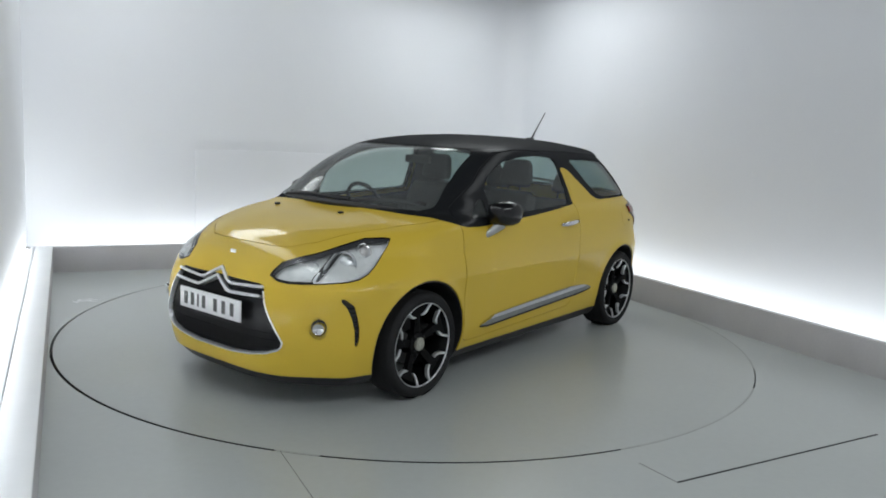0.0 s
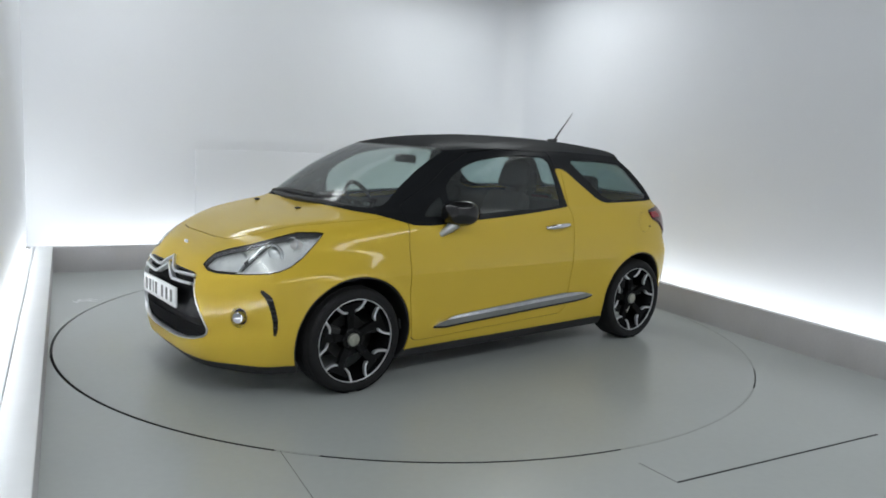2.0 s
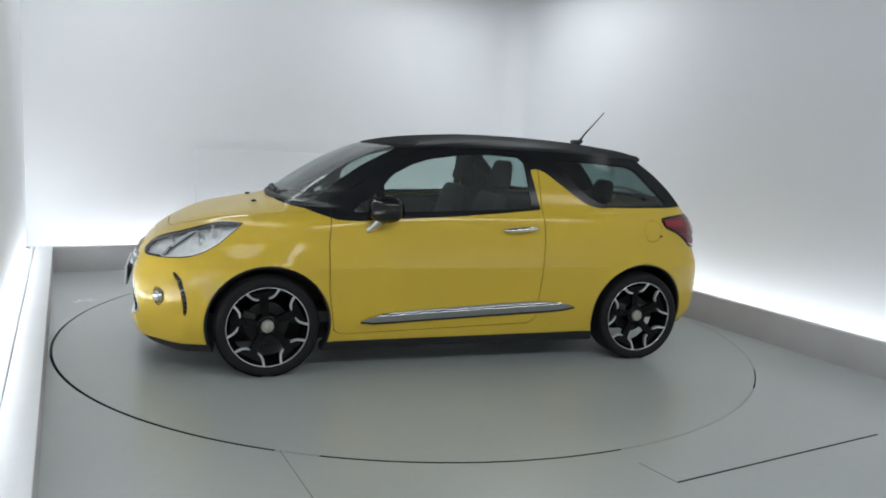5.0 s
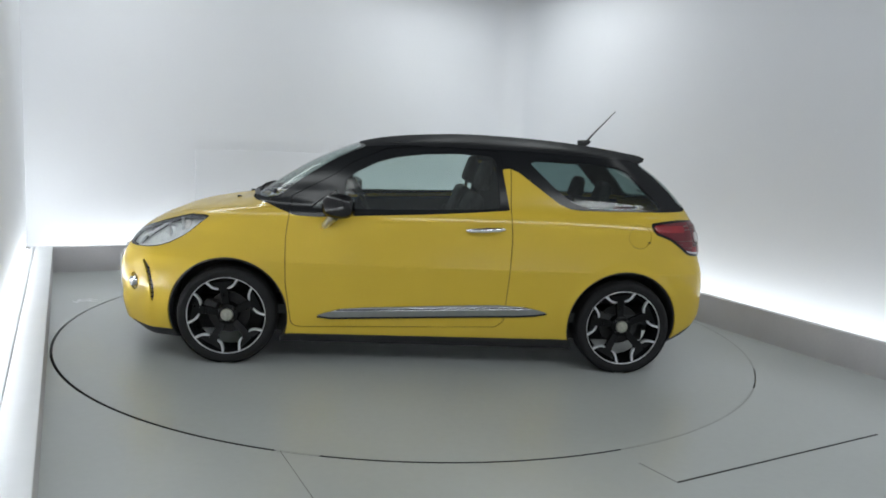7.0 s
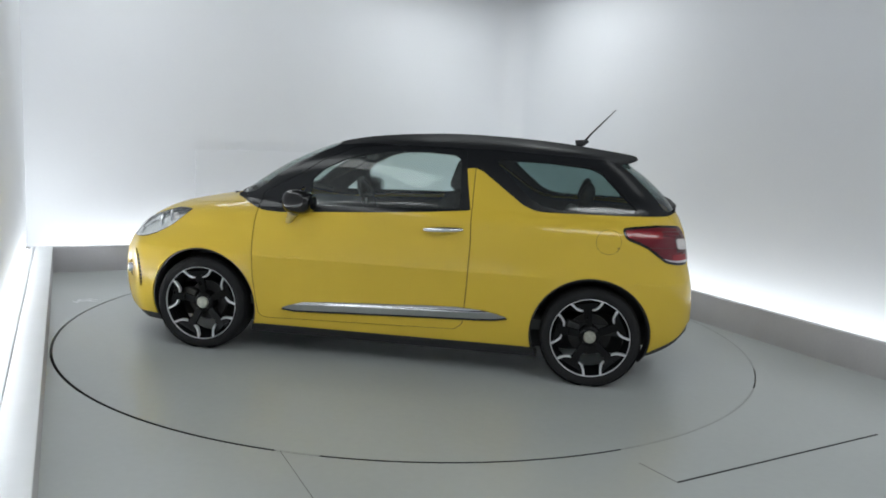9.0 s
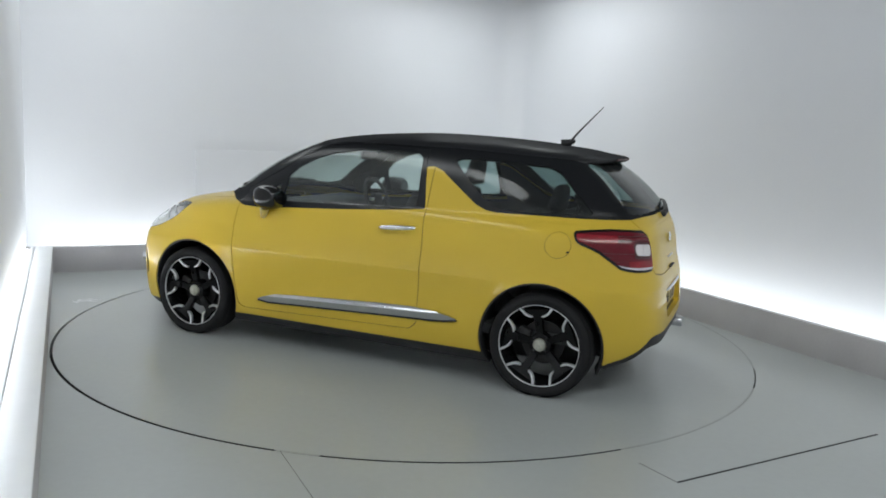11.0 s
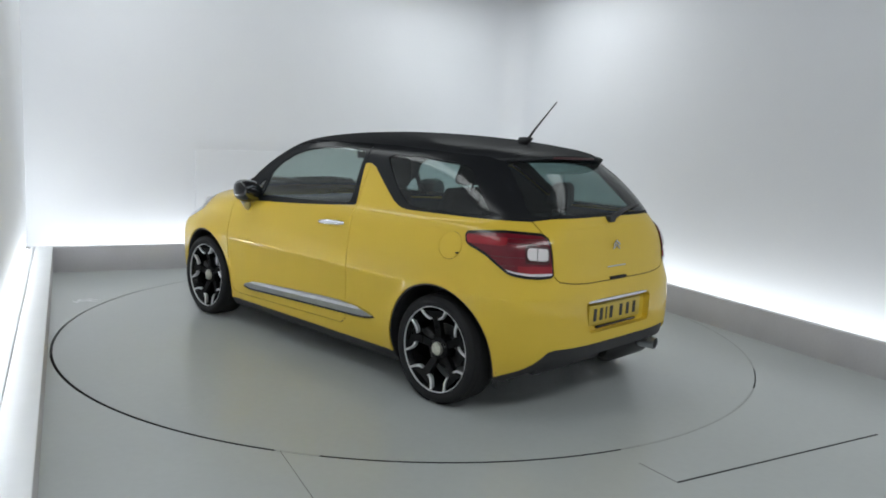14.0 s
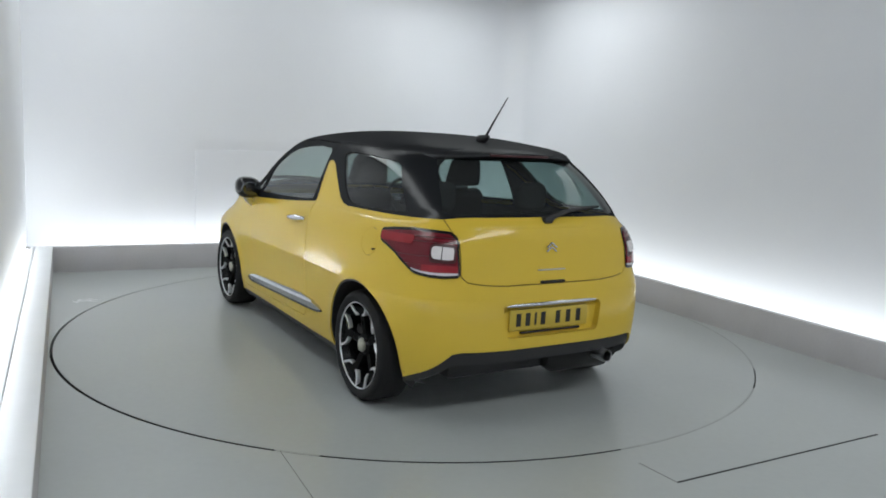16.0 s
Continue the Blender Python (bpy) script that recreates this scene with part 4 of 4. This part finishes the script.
def seat(car, x, y, wide=.25, rear=False):
    st = new("front_seat" if not rear else "rear_seat")
    st.parent = car
    part("cushion", box(x - .26, x + .26, y - wide, y + wide, .38, .56, .05, 4), SEAT, st, "charcoal cloth cushion")

    def padded(half, depth, high, narrow, lean, at, bevel):
        """A cushion that narrows towards its top."""
        bm = box(-depth, depth, -half, half, 0, high, bevel, 5)
        for v in bm.verts:
            k = v.co.z / high
            v.co.y *= 1 - narrow * k * k
            v.co.x *= 1 - .35 * k
        bmesh.ops.rotate(bm, verts=bm.verts[:], cent=(0, 0, 0), matrix=Matrix.Rotation(radians(lean), 3, "Y"))
        bmesh.ops.translate(bm, verts=bm.verts[:], vec=at)
        return bm
    high = .60 if not rear else .50
    part("backrest", padded(wide, .075, high, .26 if not rear else .04, -17, (x - .23, y, .50), .055), SEAT, st, "charcoal cloth backrest")
    if not rear:
        for sd in (1, -1):
            part("bolster", padded(.045, .06, .40, .2, -17, (x - .19, y + sd * (wide - .045), .52), .035), SEAT, st, "padded side bolster")
    for yy in ((y,) if not rear else (y - .33, y + .33)):
        z = 1.10 if not rear else 1.02
        part("headrest", padded(.135 if not rear else .115, .05, .20 if not rear else .17, .22, -12, (x - .43, yy, z), .045), SEAT, st, "charcoal headrest")
        for sd in (1, -1):
            part("headrest_post", tube([(x - .40, yy + sd * .05, z - .10), (x - .432, yy + sd * .05, z + .04)], .007, 8), STEEL, st, "thin steel post")
    return st


def car_details(car):
    # cabin
    seat(car, .10, .37)
    seat(car, .10, -.37)
    seat(car, -.72, 0, .58, rear=True)
    part("dashboard", box(.56, .98, -.66, .66, .62, .93, .06, 4), LINING, car, "dark dashboard")
    bm = lathe([(.165 + .015 * math.cos(a), .015 * math.sin(a)) for a in np.linspace(0, 2 * math.pi, 13)], 40)
    bmesh.ops.rotate(bm, verts=bm.verts[:], cent=(0, 0, 0), matrix=Matrix.Rotation(radians(90), 3, "Z") @ Matrix.Rotation(0, 3, "X"))
    bmesh.ops.rotate(bm, verts=bm.verts[:], cent=(0, 0, 0), matrix=Matrix.Rotation(radians(25), 3, "Y"))
    bmesh.ops.translate(bm, verts=bm.verts[:], vec=(.46, -.37, .93))
    sw = part("steering_wheel", bm, TRIM, car, "black steering wheel")
    part("wheel_boss", box(.44, .50, -.43, -.31, .88, .97, .02), TRIM, sw)
    for a in (-1, 1):
        part("wheel_spoke", box(.455, .475, -.37 + a * .05 - .05, -.37 + a * .05 + .06, .915, .94, .004), SATIN, sw, "silver steering wheel spoke")
    part("mirror_inside", box(.33, .36, -.11, .11, 1.245, 1.30, .012), TRIM, car, "small black rear-view mirror")
    part("underbody", box(-1.45, 1.75, -.60, .60, .150, .34, .03), TRIM, car, "dark underbody")
    # block added, and boot floor set low, to deepen shade under the car
    part("underbody_light_block", box(-.86, .86, -.755, .755, .152, .30, .03), TRIM, car, "dark block added between the sills to shade the floor")
    part("boot_floor", box(-1.70, -1.44, -.54, .54, .205, .345, .03), TRIM, car, "dark underside of the boot")
    part("cabin_floor", box(-1.5, 1.1, -.74, .74, .30, .36, .0), LINING, car, "dark cabin floor")
    # door mirrors
    for sd in (1, -1):
        bm = bmesh.new()
        bmesh.ops.create_uvsphere(bm, u_segments=32, v_segments=20, radius=1)
        for v in bm.verts:
            x, y, z = v.co
            q = lambda t, n: math.copysign(abs(t) ** n, t)
            x, y, z = q(x, .8), q(y, .75), q(z, .75)
            if x < 0:
                x *= .9
            v.co = (.570 + x * .105, (.885 + y * .092 - x * .015) * sd, .998 + z * .076 + y * .006)
        m = part("door_mirror", bm, GLOSS_BLACK, car, "gloss black door mirror on a chrome foot", angle=60)
        bm = bmesh.new()
        bmesh.ops.create_uvsphere(bm, u_segments=24, v_segments=12, radius=1)
        for v in bm.verts:
            x, y, z = v.co
            v.co = (.481 + x * .004, (.890 + y * .070) * sd, .998 + z * .050)
        part("mirror_pane", bm, DARK_MIRROR, m, "dark mirror pane")
        part("mirror_foot", tube([(.66, .815 * sd, .865), (.635, .85 * sd, .895), (.60, .885 * sd, .940)], [.020, .024, .034], 12), SATIN, m, "satin chrome mirror foot")
        # door handle
        bm = tube([(-.435, .842 * sd, .893), (-.40, .868 * sd, .893), (-.32, .874 * sd, .888), (-.24, .870 * sd, .882), (-.205, .848 * sd, .878)], [.010, .015, .017, .015, .010], 14)
        h = part("door_handle", bm, CHROME, car, "chrome pull handle")
        bm = bmesh.new()
        bmesh.ops.create_uvsphere(bm, u_segments=24, v_segments=12, radius=1)
        for v in bm.verts:
            v.co = (-.32 + v.co.x * .085, (.838 + v.co.y * .008) * sd, .880 + v.co.z * .030)
        part("handle_recess", bm, PAINT, h, "shallow handle recess")
    # wipers, washer jets, aerial
    for pts in (([(1.12, .06, 1.012), (1.09, .22, 1.034), (1.04, .42, 1.044), (.985, .60, 1.040)]), ([(1.10, -.46, 1.016), (1.115, -.28, 1.036), (1.135, -.05, 1.036), (1.13, .12, 1.034)])):
        wp = part("wiper", tube(pts, [.016, .013, .011, .008], 8), TRIM, car, "black wiper arm")
        part("wiper_blade", tube([(a - .012, b, c + .010) for a, b, c in pts[1:]], .006, 6), RUBBER, wp)
    part("scuttle", tube([(.86, .71, .952), (1.0, .62, .985), (1.10, .45, .999), (1.15, .2, 1.005), (1.165, 0, 1.006), (1.15, -.2, 1.005), (1.10, -.45, .999), (1.0, -.62, .985), (.86, -.71, .952)], .021, 8), TRIM, car, "black scuttle under the windscreen")
    for y in (.20, -.36):
        part("washer_jet", box(1.255, 1.285, y - .012, y + .012, .962, .976, .004), TRIM, car, "small black washer jet")
    bm = tube([(-1.07, 0, 1.428), (-1.12, 0, 1.440), (-1.155, 0, 1.452)], [.030, .022, .008], 12)
    ar = part("aerial", bm, TRIM, car, "black roof aerial leaning backwards")
    part("whip", tube([(-1.115, 0, 1.435), (-1.17, 0, 1.505), (-1.32, 0, 1.672)], [.009, .006, .0028], 8), TRIM, ar, "thin whip")
    # roof spoiler
    bm = bmesh.new()
    rows = []
    for i in range(25):
        y = -.52 + 1.04 * i / 24
        e = 1 - (abs(y) / .52) ** 4 * .55
        zs = -.035 * (y / .52) ** 2
        prof = [(-1.12, 1.416), (-1.22, 1.404), (-1.35, 1.389), (-1.455, 1.374), (-1.475, 1.366), (-1.472, 1.352), (-1.45, 1.343), (-1.36, 1.345), (-1.28, 1.345)]
        rows.append([bm.verts.new((-1.12 + (x + 1.12) * e, y, z + zs)) for x, z in prof])
    for a, b in zip(rows, rows[1:]):
        for j in range(8):
            bm.faces.new((a[j], a[j + 1], b[j + 1], b[j]))
    bm.faces.new(rows[0])
    bm.faces.new(rows[-1][::-1])
    sp = part("roof_spoiler", bm, ROOF_BLACK, car, "black roof spoiler over the rear window", angle=50)
    part("brake_light", box(-1.476, -1.455, -.20, .20, 1.345, 1.357, .004), DARK_RED, sp, "dark red high brake light")
    # rear wiper
    rw = part("rear_wiper", tube([(-1.745, .005, 1.035), (-1.758, -.02, 1.05), (-1.735, -.15, 1.080), (-1.705, -.30, 1.092), (-1.67, -.42, 1.095)], [.020, .016, .012, .010, .006], 8), TRIM, car, "black rear wiper")
    part("wiper_pivot", box(-1.765, -1.715, -.03, .03, 1.015, 1.050, .012), TRIM, rw)
    # number plates: plain bars stand for the characters
    for x, mtl, z, nm in ((2.026, PLATE_W, .502, "white"), (-1.824, PLATE_Y, .527, "yellow")):
        sg = 1 if x > 0 else -1
        cy = .008 if sg > 0 else .008
        pl = part("number_plate", box(x - .006, x + .006, cy - .26, cy + .26, z - .056, z + .056, .003), mtl, car, nm + " number plate with dark bars")
        for k, y in enumerate((-.205, -.145, -.095, -.045, .055, .125, .195)):
            w = .007 if k == 2 else .015
            part("bar", box(x + sg * .0065 - .0012, x + sg * .0065 + .0012, cy + y * sg - w, cy + y * sg + w, z - .034, z + .034, .0), INK, pl, "plain dark bar", smooth=False)
    part("plate_lamp_bar", tube([(-1.836, .300, .606), (-1.846, .22, .609), (-1.850, .0, .610), (-1.846, -.22, .609), (-1.836, -.300, .606)], [.007, .010, .011, .010, .007], 10), CHROME, car, "chrome bar over the rear number plate")
    part("plate_strip", box(-1.838, -1.824, -.20, .20, .454, .465, .002), GLOSS_BLACK, car, "black strip below the rear plate")
    # tailgate badge: plain chevrons, and a thin line of lettering as a bar
    for dz in (0, .022):
        part("badge", tube([(-1.797, .032, .872 + dz), (-1.794, 0, .896 + dz), (-1.797, -.032, .872 + dz)], .0055, 8), CHROME, car, "chrome chevron badge")
    part("badge_bar", box(-1.812, -1.800, -.09, .09, .776, .783, .002), SATIN, car, "thin silver lettering bar")
    part("bonnet_badge", box(1.868, 1.878, -.022, .022, .760, .780, .005), SATIN, car, "small silver bonnet badge")
    part("tailgate_grip", box(-1.832, -1.812, -.08, .08, .712, .725, .004), GAP, car, "dark tailgate grip")
    # exhaust
    for y in (-.375,):
        part("exhaust_pipe", lathe([(.030, .06), (.034, .065), (.036, .05), (.036, -.16), (.030, -.16), (.029, .055)], 28), SATIN, car, "round steel exhaust tail pipe").matrix_basis = \
            Matrix.Translation((-1.825, y, .287)) @ Matrix.Rotation(radians(90), 4, "Z")
    part("silencer", tube([(-1.70, -.52, .262), (-1.70, -.47, .262), (-1.70, -.12, .262), (-1.70, -.07, .262)], [.05, .085, .085, .05], 20), STEEL, car, "grey exhaust silencer")


def build_car():
    car = tagged(new("car"), "bright yellow three-door hatchback with black roof on a turntable", "car")
    car_body(car)
    for x in (1.232, -1.232):
        for side in (1, -1):
            wheel(car, x, side)
    car_details(car)
    return car


studio()
disc = turntable()
car = build_car()


def yaw(t):
    """The turntable's angle in degrees at t seconds."""
    return 230.443 - 6.68712 * t - .014574 * t * t


def motions():
    times = [i * .5 for i in range(33)]
    walk(disc, [(t, pose(0, 0, 0, 0, 0, yaw(t))) for t in times])
    rows = []
    for t in times:
        m = pose(0, 0, 0, 0, 0, yaw(t))
        rows.append((t, m @ pose(-.054, .230, 0)))
    walk(car, rows)


motions()
